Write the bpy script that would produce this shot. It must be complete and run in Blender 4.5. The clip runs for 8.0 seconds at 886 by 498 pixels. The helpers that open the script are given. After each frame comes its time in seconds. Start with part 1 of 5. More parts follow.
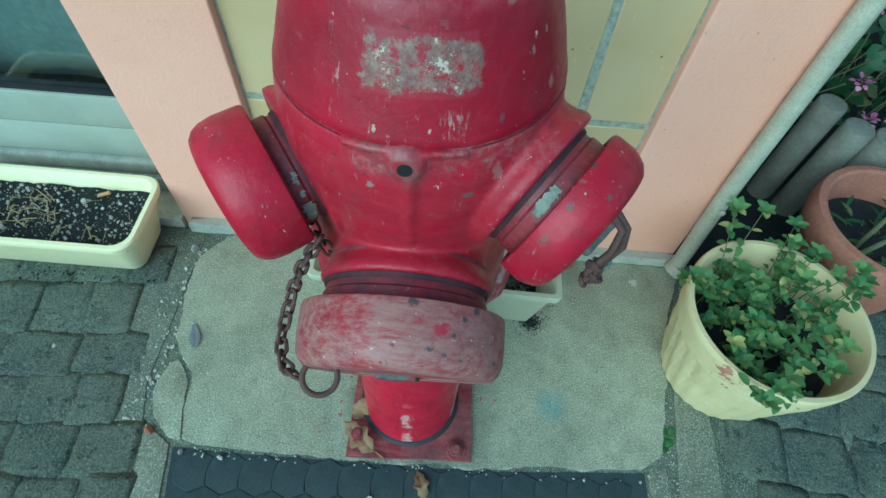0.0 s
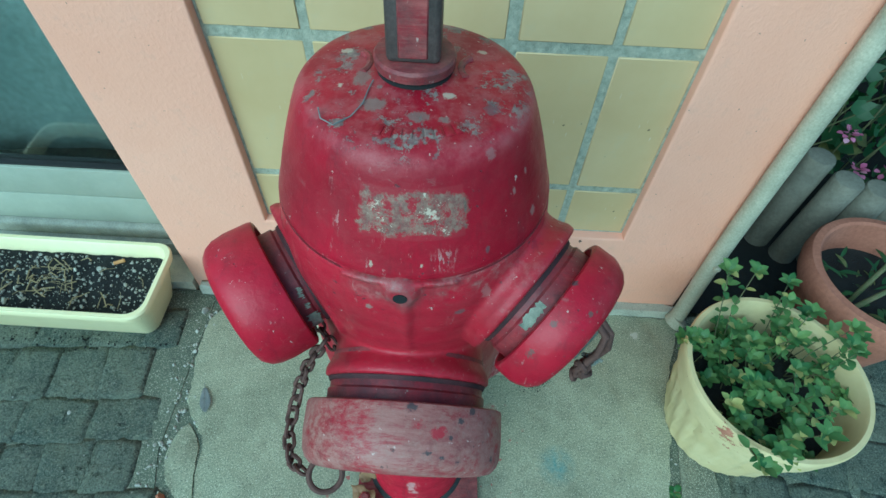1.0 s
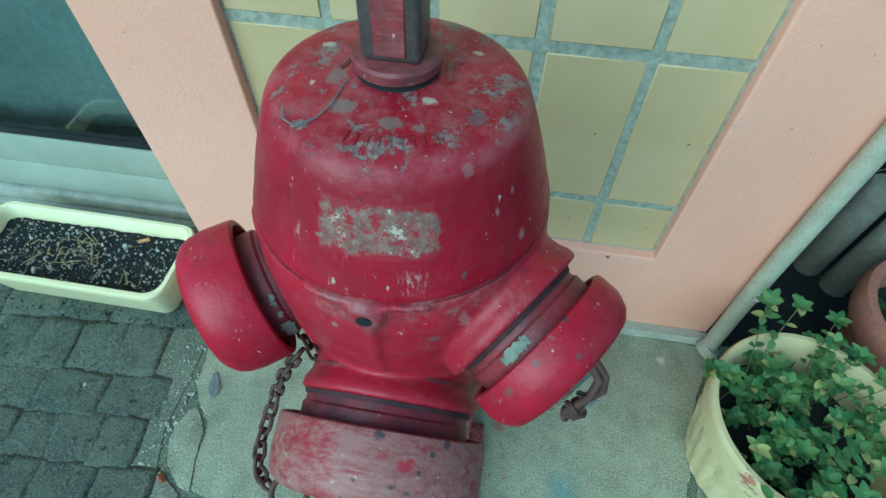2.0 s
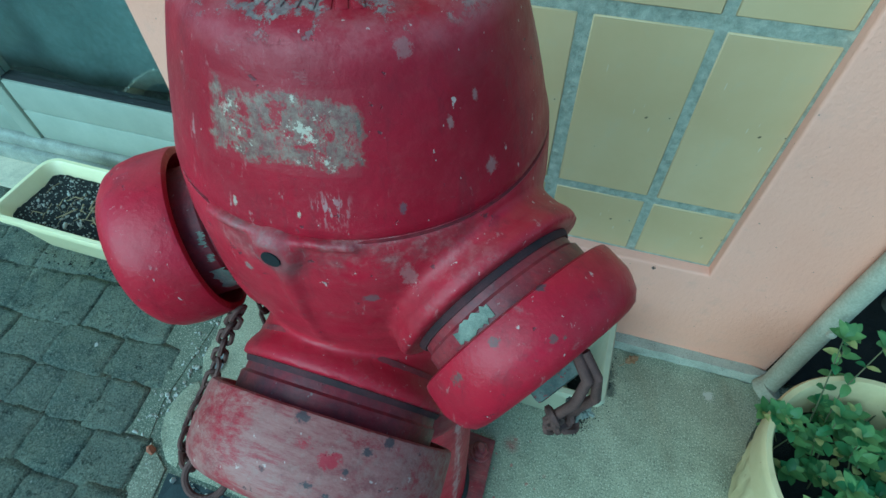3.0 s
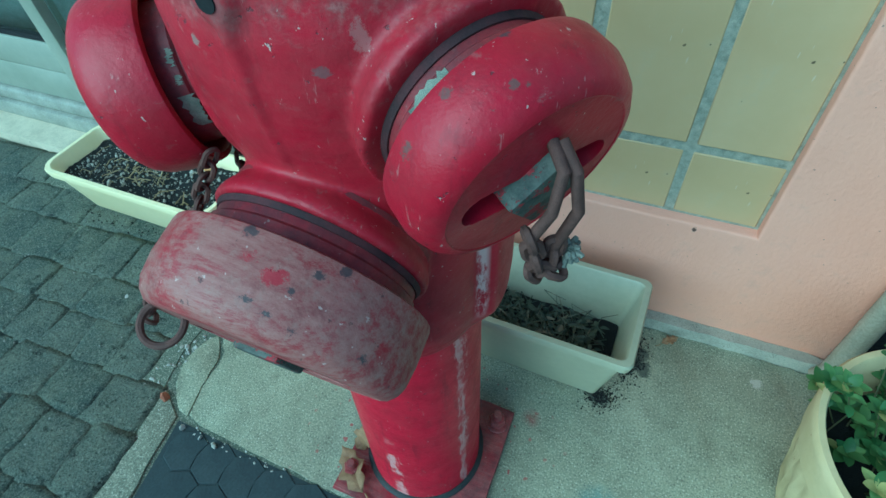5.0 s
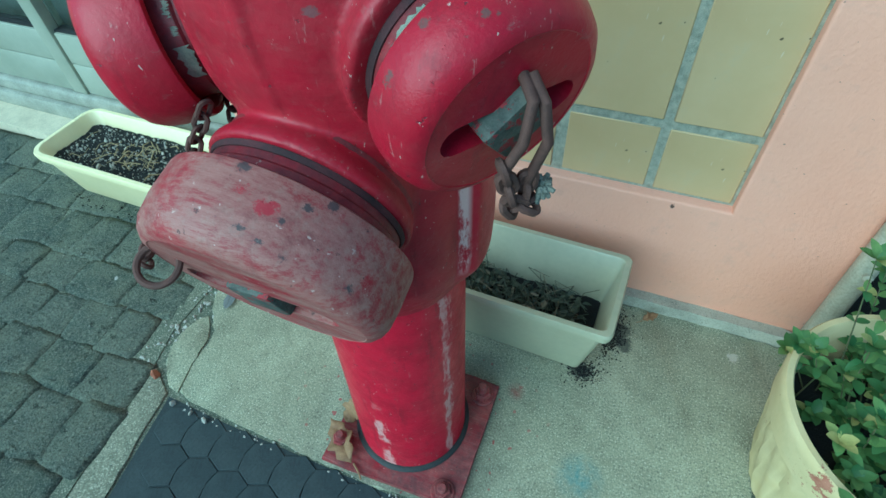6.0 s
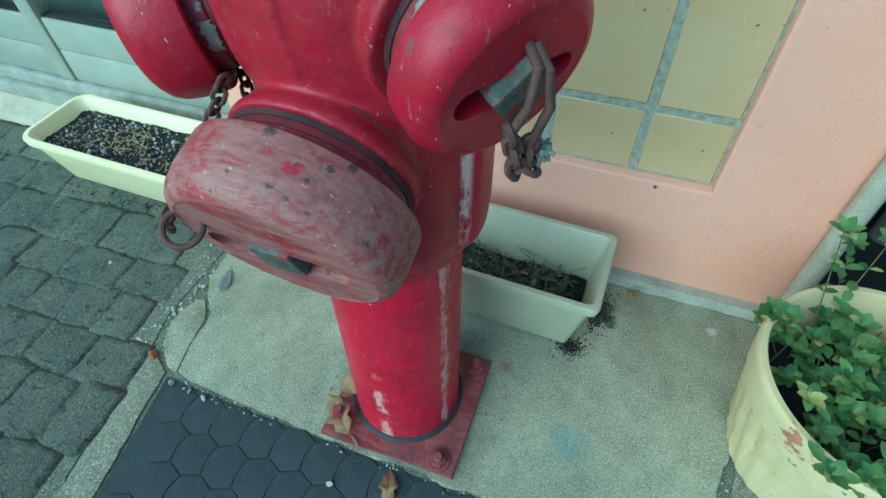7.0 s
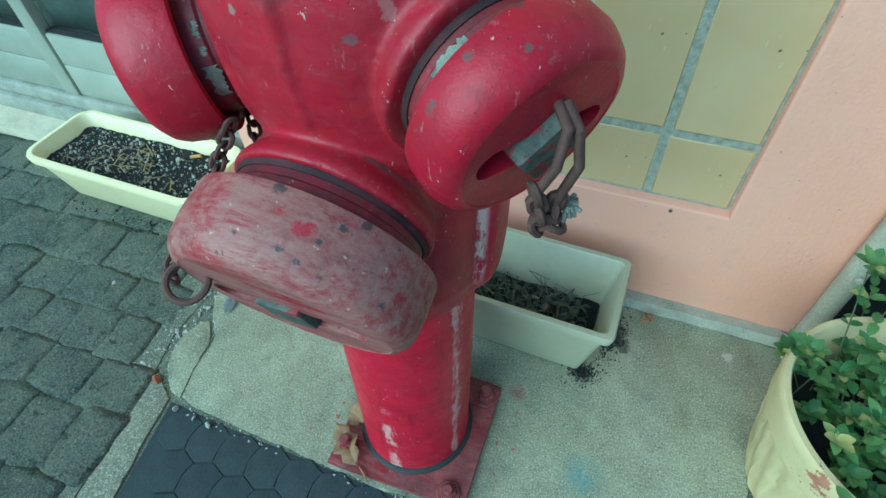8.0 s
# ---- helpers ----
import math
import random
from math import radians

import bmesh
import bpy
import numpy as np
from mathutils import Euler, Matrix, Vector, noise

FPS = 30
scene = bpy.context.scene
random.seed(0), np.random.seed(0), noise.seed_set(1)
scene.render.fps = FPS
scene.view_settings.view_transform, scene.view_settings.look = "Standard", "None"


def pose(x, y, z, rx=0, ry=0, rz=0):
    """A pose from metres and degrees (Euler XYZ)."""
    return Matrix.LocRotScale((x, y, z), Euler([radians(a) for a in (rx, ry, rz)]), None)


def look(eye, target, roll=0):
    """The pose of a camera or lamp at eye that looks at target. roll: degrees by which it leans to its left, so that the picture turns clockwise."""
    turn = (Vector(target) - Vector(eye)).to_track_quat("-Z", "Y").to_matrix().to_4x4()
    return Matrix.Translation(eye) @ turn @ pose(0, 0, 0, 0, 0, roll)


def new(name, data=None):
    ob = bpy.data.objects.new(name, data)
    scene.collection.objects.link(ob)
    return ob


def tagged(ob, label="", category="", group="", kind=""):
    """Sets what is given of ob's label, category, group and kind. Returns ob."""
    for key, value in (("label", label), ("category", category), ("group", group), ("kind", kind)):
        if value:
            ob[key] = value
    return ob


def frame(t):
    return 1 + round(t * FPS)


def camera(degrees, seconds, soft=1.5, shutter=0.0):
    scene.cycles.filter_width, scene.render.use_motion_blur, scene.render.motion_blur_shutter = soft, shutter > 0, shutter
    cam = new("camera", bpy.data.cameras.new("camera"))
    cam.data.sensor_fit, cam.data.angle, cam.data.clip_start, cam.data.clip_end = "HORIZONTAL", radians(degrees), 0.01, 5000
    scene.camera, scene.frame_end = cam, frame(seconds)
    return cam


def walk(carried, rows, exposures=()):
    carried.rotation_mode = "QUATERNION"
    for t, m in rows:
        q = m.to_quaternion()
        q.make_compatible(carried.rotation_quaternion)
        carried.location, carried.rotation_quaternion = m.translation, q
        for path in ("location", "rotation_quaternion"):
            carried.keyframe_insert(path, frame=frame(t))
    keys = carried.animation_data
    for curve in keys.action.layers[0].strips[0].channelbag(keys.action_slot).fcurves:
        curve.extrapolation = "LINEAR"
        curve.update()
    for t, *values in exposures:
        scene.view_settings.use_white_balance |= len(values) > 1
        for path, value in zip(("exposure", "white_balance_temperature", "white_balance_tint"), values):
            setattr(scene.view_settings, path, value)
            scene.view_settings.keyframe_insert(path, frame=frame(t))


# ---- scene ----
cam = camera(79.9, 8.0)
PATH = [
    (0, (0.017, -0.315, 0.983), (0.042, 0.808, -0.671), 5.4),
    (0.5, (0.012, -0.295, 1.009), (0.034, 0.861, -0.623), 4.5),
    (1, (0.023, -0.28, 1.046), (0.013, 0.93, -0.547), 2.7),
    (1.2, (0.028, -0.268, 1.05), (0.004, 0.93, -0.551), 2.1),
    (2.3, (0.084, -0.232, 1.006), (-0.148, 0.937, -0.6), 0.7),
    (2.5, (0.098, -0.226, 0.988), (-0.176, 0.941, -0.613), 0.2),
    (3, (0.121, -0.208, 0.934), (-0.271, 0.964, -0.638), -1.5),
    (3.5, (0.146, -0.21, 0.895), (-0.364, 0.987, -0.624), -3.8),
    (4, (0.154, -0.214, 0.865), (-0.424, 0.964, -0.644), -4.8),
    (4.5, (0.167, -0.23, 0.837), (-0.446, 0.952, -0.655), -4.8),
    (5, (0.184, -0.259, 0.827), (-0.413, 0.928, -0.668), -5.1),
    (5.2, (0.195, -0.27, 0.816), (-0.425, 0.952, -0.641), -4.7),
    (6.5, (0.205, -0.315, 0.82), (-0.309, 0.884, -0.696), -2.8),
    (7, (0.202, -0.336, 0.825), (-0.294, 0.874, -0.688), -2.1),
    (7.5, (0.193, -0.327, 0.831), (-0.311, 0.891, -0.673), -2.3),
    (8, (0.179, -0.302, 0.834), (-0.332, 0.91, -0.673), -2.5),
]
walk(cam, [(t, look(eye, target, roll)) for t, eye, target, roll in PATH],
     exposures=[(0.0, 0.30, 4330, -26), (1.0, 0.28, 4370, -26), (2.5, 0.20, 4180, -28), (3.2, 0.11, 3930, -30), (4.0, 0.10, 3800, -32), (5.0, 0.28, 4060, -30), (6.5, 0.45, 4410, -25), (8.0, 0.44, 4390, -25)])

# ---- light ----
world = bpy.data.worlds.new("world")
scene.world = world
world.use_nodes = True
sky = world.node_tree.nodes.new("ShaderNodeTexSky")
sky.sky_type = "NISHITA"
sky.sun_disc = False
sky.sun_elevation = radians(35.5)
sky.sun_rotation = radians(208)
back = world.node_tree.nodes["Background"]
back.inputs[1].default_value = 0.105
world.node_tree.links.new(sky.outputs[0], back.inputs[0])
sun = bpy.data.lights.new("sun", "SUN")
sun.energy = 2.3
sun.angle = radians(60)
sun.color = (1.0, 0.95, 0.85)
new("sun", sun).matrix_world = look((-0.95, -1.8, 1.45), (0, 0, 0))


# ---- materials ----
class Nodes:
    """A small builder for one node material."""

    def __init__(self, name):
        self.m = bpy.data.materials.new(name)
        self.m.use_nodes = True
        self.t = self.m.node_tree
        self.b = self.t.nodes["Principled BSDF"]
        self.co = self.t.nodes.new("ShaderNodeTexCoord").outputs["Object"]

    def node(self, kind, **props):
        n = self.t.nodes.new(kind)
        for key, value in props.items():
            setattr(n, key, value)
        return n

    def link(self, a, b):
        self.t.links.new(a, b)

    def scaled(self, sx, sy, sz):
        n = self.node("ShaderNodeMapping")
        n.inputs["Scale"].default_value = (sx, sy, sz)
        self.link(self.co, n.inputs["Vector"])
        return n.outputs[0]

    def noise(self, scale, detail=5, rough=0.6, co=None):
        n = self.node("ShaderNodeTexNoise")
        n.inputs["Scale"].default_value = scale
        n.inputs["Detail"].default_value = detail
        n.inputs["Roughness"].default_value = rough
        self.link(co or self.co, n.inputs["Vector"])
        return n.outputs["Fac"]

    def step(self, value, lo, hi):
        n = self.node("ShaderNodeMapRange")
        n.inputs["From Min"].default_value = lo
        n.inputs["From Max"].default_value = hi
        self.link(value, n.inputs["Value"])
        return n.outputs[0]

    def math(self, op, a, b):
        n = self.node("ShaderNodeMath", operation=op)
        for sock, v in zip(n.inputs, (a, b)):
            if isinstance(v, (int, float)):
                sock.default_value = v
            else:
                self.link(v, sock)
        return n.outputs[0]

    def mix(self, fac, a, b):
        n = self.node("ShaderNodeMix", data_type="RGBA")
        if isinstance(fac, (int, float)):
            n.inputs[0].default_value = fac
        else:
            self.link(fac, n.inputs[0])
        for sock, v in ((n.inputs[6], a), (n.inputs[7], b)):
            if isinstance(v, tuple):
                sock.default_value = (*v, 1)
            else:
                self.link(v, sock)
        return n.outputs[2]

    def axes(self):
        n = self.node("ShaderNodeSeparateXYZ")
        self.link(self.co, n.inputs[0])
        return n.outputs

    def near(self, centre, radius, soft=0.3):
        """1 within radius of a point of the object, fading out."""
        d = self.node("ShaderNodeVectorMath", operation="DISTANCE")
        self.link(self.co, d.inputs[0])
        d.inputs[1].default_value = centre
        return self.step(d.outputs["Value"], radius, radius * (1 - soft))

    def blot(self, col, centre, radius, rgb, amount=0.9, stretch=(1, 1, 1)):
        """A ragged spot of another colour round one point."""
        sub = self.node("ShaderNodeVectorMath", operation="SUBTRACT")
        self.link(self.co, sub.inputs[0])
        sub.inputs[1].default_value = centre
        mul = self.node("ShaderNodeVectorMath", operation="MULTIPLY")
        self.link(sub.outputs[0], mul.inputs[0])
        mul.inputs[1].default_value = stretch
        d = self.node("ShaderNodeVectorMath", operation="LENGTH")
        self.link(mul.outputs[0], d.inputs[0])
        rag = self.math("MULTIPLY", self.math("SUBTRACT", self.noise(1.1 / radius, 7, 0.85), 0.5), radius * 3.4)
        fac = self.step(self.math("ADD", d.outputs["Value"], rag), radius, radius * 0.7)
        return self.mix(self.math("MULTIPLY", fac, amount), col, rgb)

    def bump(self, height, strength, distance=0.002, after=None):
        n = self.node("ShaderNodeBump")
        n.inputs["Strength"].default_value = strength
        n.inputs["Distance"].default_value = distance
        self.link(height, n.inputs["Height"])
        if after:
            self.link(after, n.inputs["Normal"])
        return n.outputs[0]

    def finish(self, colour, rough, normal=None, metal=0.0, spec=0.5):
        for key, v in (("Base Color", colour), ("Roughness", rough), ("Metallic", metal), ("Specular IOR Level", spec), ("Normal", normal)):
            if v is None:
                continue
            if isinstance(v, tuple):
                self.b.inputs[key].default_value = (*v, 1)
            elif isinstance(v, (int, float)):
                self.b.inputs[key].default_value = v
            else:
                self.link(v, self.b.inputs[key])
        return self.m


def plain(name, c1, c2, scale, rough, bump=0.2, dist=0.001, metal=0.0, fine=None, vary=0.0, spec=0.5, deep=0.35):
    """Two colours mixed by coarse noise, a fine grain, relief, and where asked a shade of its own for each object."""
    n = Nodes(name)
    coarse = n.step(n.noise(scale, 6), 0.3, 0.7)
    grain = n.noise(fine or scale * 14, 3)
    col = n.mix(coarse, c1, c2)
    col = n.mix(n.step(grain, 0.25, 0.8), n.mix(deep, col, (0, 0, 0)), col)
    if vary:
        info = n.node("ShaderNodeObjectInfo")
        hsv = n.node("ShaderNodeHueSaturation")
        n.link(n.math("MULTIPLY_ADD", info.outputs["Random"], vary * 2), hsv.inputs["Value"])
        hsv.inputs["Value"].links[0].from_node.inputs[2].default_value = 1 - vary
        n.link(col, hsv.inputs["Color"])
        col = hsv.outputs[0]
    r = n.math("ADD", n.math("MULTIPLY", coarse, 0.15), rough - 0.07)
    return n.finish(col, r, n.bump(n.math("ADD", grain, coarse), bump, dist), metal, spec)


def red_paint(name, wear, region=None, dull=0.0, fresh=0.0, lift_by=0.0):
    """Old red enamel over grey metal and pink primer: chips, dust, scuffs. wear: how much has gone."""
    n = Nodes(name)
    if lift_by:
        up = n.node("ShaderNodeVectorMath", operation="ADD")
        n.link(n.co, up.inputs[0])
        up.inputs[1].default_value = (0, 0, lift_by)
        n.co = up.outputs[0]
    big, mid, fine = n.noise(9, 5), n.noise(38, 6, 0.7), n.noise(160, 4, 0.7)
    red = n.mix(n.step(big, 0.3, 0.72), (0.20, 0.0015, 0.013), (0.36, 0.003, 0.026))
    if fresh:
        red = n.mix(fresh, red, (0.55, 0.007, 0.040))
    blotch = n.noise(17, 7, 0.75)
    red = n.mix(n.math("MULTIPLY", n.step(blotch, 0.46, 0.72), 0.6), red, (0.17, 0.006, 0.016))
    red = n.mix(n.math("MULTIPLY", n.step(mid, 0.50, 0.75), 0.12), red, (0.30, 0.055, 0.06))
    # coat gone chalky in clouds
    chalk = n.math("MULTIPLY", n.step(n.noise(12, 8, 0.8), 0.47, 0.72), 0.13)
    red = n.mix(chalk, red, (0.33, 0.065, 0.072))
    if dull:
        scour = n.noise(1.0, 8, 0.85, n.scaled(14, 110, 110))
        cloud = n.noise(11, 6, 0.75)
        bare = n.math("MULTIPLY", n.step(n.math("ADD", n.math("MULTIPLY", scour, 0.8), n.math("MULTIPLY", cloud, 0.7)), 0.61, 0.78), min(1.0, dull * 1.75))
        film = n.mix(n.step(scour, 0.40, 0.62), (0.26, 0.095, 0.085), (0.36, 0.185, 0.155))
        film = n.mix(n.math("MULTIPLY", n.step(fine, 0.52, 0.66), 0.35), film, (0.34, 0.24, 0.19))
        red = n.mix(bare, red, film)
        nick = n.step(n.noise(1.0, 6, 0.8, n.scaled(50, 75, 75)), 0.66, 0.70)
        red = n.mix(n.math("MULTIPLY", nick, dull), red, (0.05, 0.05, 0.05))
    dust = n.math("MULTIPLY", n.step(n.noise(26, 8, 0.8), 0.52, 0.70), 0.11 + dull * 0.5)
    col = n.mix(dust, red, (0.26, 0.14, 0.12))
    # pale and dark runs and scratches, mostly upright, gathered in patches
    patch = n.step(n.noise(13, 4, 0.6), 0.46, 0.62)
    scratch = n.math("MULTIPLY", n.step(n.noise(1.0, 4, 0.75, n.scaled(210, 210, 30)), 0.63, 0.69), patch)
    col = n.mix(n.math("MULTIPLY", scratch, 0.55), col, (0.50, 0.30, 0.27))
    dark = n.noise(1.0, 6, 0.75, n.scaled(52, 52, 9))
    col = n.mix(n.math("MULTIPLY", n.step(dark, 0.55, 0.68), 0.45), col, (0.11, 0.012, 0.02))
    scuff = n.math("MULTIPLY", n.step(n.noise(1.0, 6, 0.8, n.scaled(40, 40, 90)), 0.60, 0.68), n.step(n.noise(8, 4), 0.48, 0.62))
    col = n.mix(n.math("MULTIPLY", scuff, 0.45), col, (0.23, 0.17, 0.15))
    chip = n.step(n.math("ADD", n.math("MULTIPLY", mid, 0.72), n.math("MULTIPLY", fine, 0.28)), 0.665 - wear, 0.69 - wear)
    speck = n.step(n.noise(1, 3, 0.6, n.scaled(230, 230, 130)), 0.695, 0.72)
    pock = n.step(n.noise(105, 4, 0.7), 0.665, 0.695)
    grey = n.mix(n.step(fine, 0.4, 0.65), (0.05, 0.045, 0.048), (0.19, 0.18, 0.16))
    col = n.mix(n.math("MULTIPLY", chip, 0.8), col, grey)
    col = n.mix(n.math("MULTIPLY", pock, 0.7), col, (0.06, 0.035, 0.04))
    col = n.mix(n.math("MULTIPLY", speck, 0.75), col, (0.58, 0.44, 0.38))
    lift = n.math("ADD", n.math("MULTIPLY", n.math("SUBTRACT", 1, n.math("ADD", chip, pock)), 0.5), n.math("MULTIPLY", mid, 0.6))
    if region:
        col, lift = region(n, col, lift, mid, fine)
    rough = n.math("ADD", n.math("MULTIPLY", n.math("ADD", n.math("ADD", chip, chalk), n.math("ADD", dust, n.step(blotch, 0.4, 0.7))), 0.22), 0.34 + dull * 0.2)
    return n.finish(col, rough, n.bump(lift, 0.5, 0.0013, n.bump(n.noise(48, 5, 0.65), 0.30, 0.003)), 0.0, 0.35)


def bonnet_wear(n, col, lift, mid, fine):
    """The torn sticker on the side and the bared metal on the top."""
    x, y, z = n.axes()
    ang = n.math("ARCTAN2", x, n.math("MULTIPLY", y, -1))
    wob = n.math("MULTIPLY", n.math("SUBTRACT", n.noise(60, 6, 0.75), 0.5), 0.3)
    a2 = n.math("ADD", ang, wob)
    z2 = n.math("ADD", z, n.math("MULTIPLY", n.math("SUBTRACT", n.noise(75, 6, 0.75), 0.5), 0.03))
    inside = n.math("MULTIPLY", n.math("MULTIPLY", n.step(a2, -0.33, -0.29), n.step(a2, 0.44, 0.40)),
                    n.math("MULTIPLY", n.step(z2, 0.793, 0.796), n.step(z2, 0.822, 0.819)))
    front = n.step(y, 0.0, -0.02)
    inside = n.math("MULTIPLY", inside, front)
    torn = n.math("MULTIPLY", inside, n.step(n.noise(40, 7, 0.8), 0.41, 0.46))
    torn = n.math("MULTIPLY", torn, n.step(n.noise(1.0, 7, 0.85, n.scaled(140, 140, 55)), 0.38, 0.48))
    paper = n.mix(n.step(n.noise(120, 7, 0.85), 0.42, 0.60), (0.12, 0.095, 0.075), (0.28, 0.255, 0.18))
    paper = n.mix(n.step(n.noise(70, 5, 0.8), 0.58, 0.61), paper, (0.64, 0.60, 0.44))
    col = n.mix(n.math("MULTIPLY", torn, 0.92), col, paper)
    # a faint darker ghost of the whole sticker
    ghost = n.math("MULTIPLY", n.math("MULTIPLY", n.step(ang, -0.32, -0.31), n.step(ang, 0.42, 0.41)),
                   n.math("MULTIPLY", n.step(z, 0.789, 0.790), n.step(z, 0.826, 0.825)))
    col = n.mix(n.math("MULTIPLY", n.math("MULTIPLY", ghost, front), 0.25), col, (0.28, 0.055, 0.06))
    # a burst of scratches under it
    rays = n.math("MULTIPLY", n.near((0.0267, -0.1010, 0.7740), 0.013, 0.9), n.step(n.noise(1.0, 3, 0.7, n.scaled(420, 420, 75)), 0.53, 0.62))
    col = n.mix(n.math("MULTIPLY", rays, 0.6), col, (0.50, 0.36, 0.33))
    # bare patches on the crown
    crown = n.step(z, 0.838, 0.845)
    bare = n.math("MULTIPLY", crown, n.step(n.noise(42, 8, 0.8), 0.555, 0.575))
    col = n.mix(n.math("MULTIPLY", bare, 0.8), col, n.mix(n.step(fine, 0.4, 0.6), (0.11, 0.115, 0.11), (0.25, 0.25, 0.21)))
    dusty = n.math("MULTIPLY", crown, n.step(n.noise(60, 6, 0.7), 0.45, 0.62))
    col = n.mix(n.math("MULTIPLY", dusty, 0.35), col, (0.36, 0.15, 0.15))
    rim = n.math("MULTIPLY", n.math("MULTIPLY", n.step(z, 0.832, 0.838), n.step(z, 0.846, 0.842)), n.step(n.noise(22, 7, 0.75), 0.42, 0.6))
    col = n.mix(n.math("MULTIPLY", rim, 0.28), col, (0.46, 0.17, 0.17))
    OLIVE, PALE, DARK = (0.18, 0.19, 0.16), (0.58, 0.54, 0.40), (0.09, 0.09, 0.10)
    for p, r, rgb, s in (((-0.0240, -0.0400, 0.8504), 0.0085, OLIVE, (0.8, 1, 1)), ((0.0060, -0.0490, 0.8501), 0.006, OLIVE, (0.6, 1, 1)), ((0.0220, -0.0500, 0.8494), 0.0035, OLIVE, (0.7, 1, 1)), ((0.0520, -0.0340, 0.8485), 0.006, DARK, (1, 0.7, 1)),
                         ((0.0240, -0.0280, 0.8516), 0.004, PALE, (0.7, 1, 1)), ((-0.0340, -0.0120, 0.8517), 0.008, OLIVE, (1, 0.7, 1)), ((-0.0480, -0.0200, 0.8497), 0.0025, PALE, (1, 1, 1)), ((-0.0500, 0.0220, 0.8494), 0.004, PALE, (0.6, 1, 1)),
                         ((0.0460, 0.0300, 0.8494), 0.003, PALE, (0.6, 1, 1)), ((0.0891, -0.0530, 0.7770), 0.0042, (0.34, 0.20, 0.18), (1, 1, 0.8)), ((0.0568, -0.0883, 0.7720), 0.0022, DARK, (1, 1, 0.5)), ((0.0525, -0.0654, 0.8370), 0.0042, (0.28, 0.15, 0.14), (1, 1, 0.7)),
                         ((-0.0225, -0.1038, 0.7680), 0.0017, PALE, (1, 1, 0.4)), ((0.0121, -0.1048, 0.7700), 0.0012, PALE, (1, 1, 0.5)), ((0.0715, -0.0633, 0.8050), 0.002, (0.34, 0.20, 0.18), (1, 1, 0.4)), ((0.0785, -0.0502, 0.8120), 0.0018, (0.34, 0.20, 0.18), (1, 1, 0.4))):
        col = n.blot(col, p, r * 0.85, rgb, 0.6, s)
    return col, n.math("SUBTRACT", lift, n.math("MULTIPLY", bare, 0.5))


def casing_wear(n, col, lift, mid, fine):
    """Paint rubbed to grey along the joint under the bonnet and round the drain nub."""
    x, y, z = n.axes()
    ang = n.math("ARCTAN2", x, n.math("MULTIPLY", y, -1))
    z2 = n.math("ADD", z, n.math("MULTIPLY", n.math("SUBTRACT", n.noise(45, 7, 0.8), 0.5), 0.05))
    band = n.math("MULTIPLY", n.step(z2, 0.728, 0.738), n.step(n.noise(24, 8, 0.8), 0.44, 0.58))
    band = n.math("MULTIPLY", band, n.math("MULTIPLY", n.step(ang, -0.45, -0.2), n.step(ang, 1.0, 0.7)))
    col = n.mix(n.math("MULTIPLY", band, 0.5), col, n.mix(n.step(fine, 0.45, 0.65), (0.16, 0.08, 0.075), (0.36, 0.27, 0.23)))
    nub = n.math("MULTIPLY", n.near((-0.002, -0.120, 0.742), 0.022, 0.6), n.step(n.noise(60, 6, 0.8), 0.38, 0.58))
    col = n.mix(n.math("MULTIPLY", nub, 0.55), col, (0.19, 0.12, 0.11))
    lip = n.math("MULTIPLY", n.near((-0.014, -0.112, 0.756), 0.026, 0.7), n.step(z, 0.750, 0.752))
    col = n.mix(n.math("MULTIPLY", n.math("MULTIPLY", lip, n.step(n.noise(50, 7, 0.8), 0.40, 0.60)), 0.5), col, (0.32, 0.24, 0.21))
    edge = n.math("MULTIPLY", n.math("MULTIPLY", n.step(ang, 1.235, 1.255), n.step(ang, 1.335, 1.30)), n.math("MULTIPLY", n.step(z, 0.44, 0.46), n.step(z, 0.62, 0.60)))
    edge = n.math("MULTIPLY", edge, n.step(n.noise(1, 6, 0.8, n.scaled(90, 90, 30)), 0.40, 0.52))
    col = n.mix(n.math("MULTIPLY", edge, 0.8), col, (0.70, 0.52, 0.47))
    for p, r, rgb, s in (((0.0675, -0.0900, 0.7000), 0.003, (0.09, 0.08, 0.08), (1, 1, 0.6)), ((0.0422, -0.1045, 0.7120), 0.0035, (0.14, 0.10, 0.10), (0.6, 1, 1)), ((0.0604, -0.0955, 0.7280), 0.005, (0.34, 0.15, 0.14), (1, 1, 0.6)), ((-0.0264, -0.1097, 0.7200), 0.0035, (0.3, 0.24, 0.2), (1, 1, 1))):
        col = n.blot(col, p, r, rgb, 0.7, s)
    return col, lift


def cap_marks(spots):
    """The dents and bared patches of one cap."""
    def region(n, col, lift, mid, fine):
        for p, r, rgb, s in spots:
            col = n.blot(col, p, r, rgb, 0.82, s)
        return col, lift
    return region


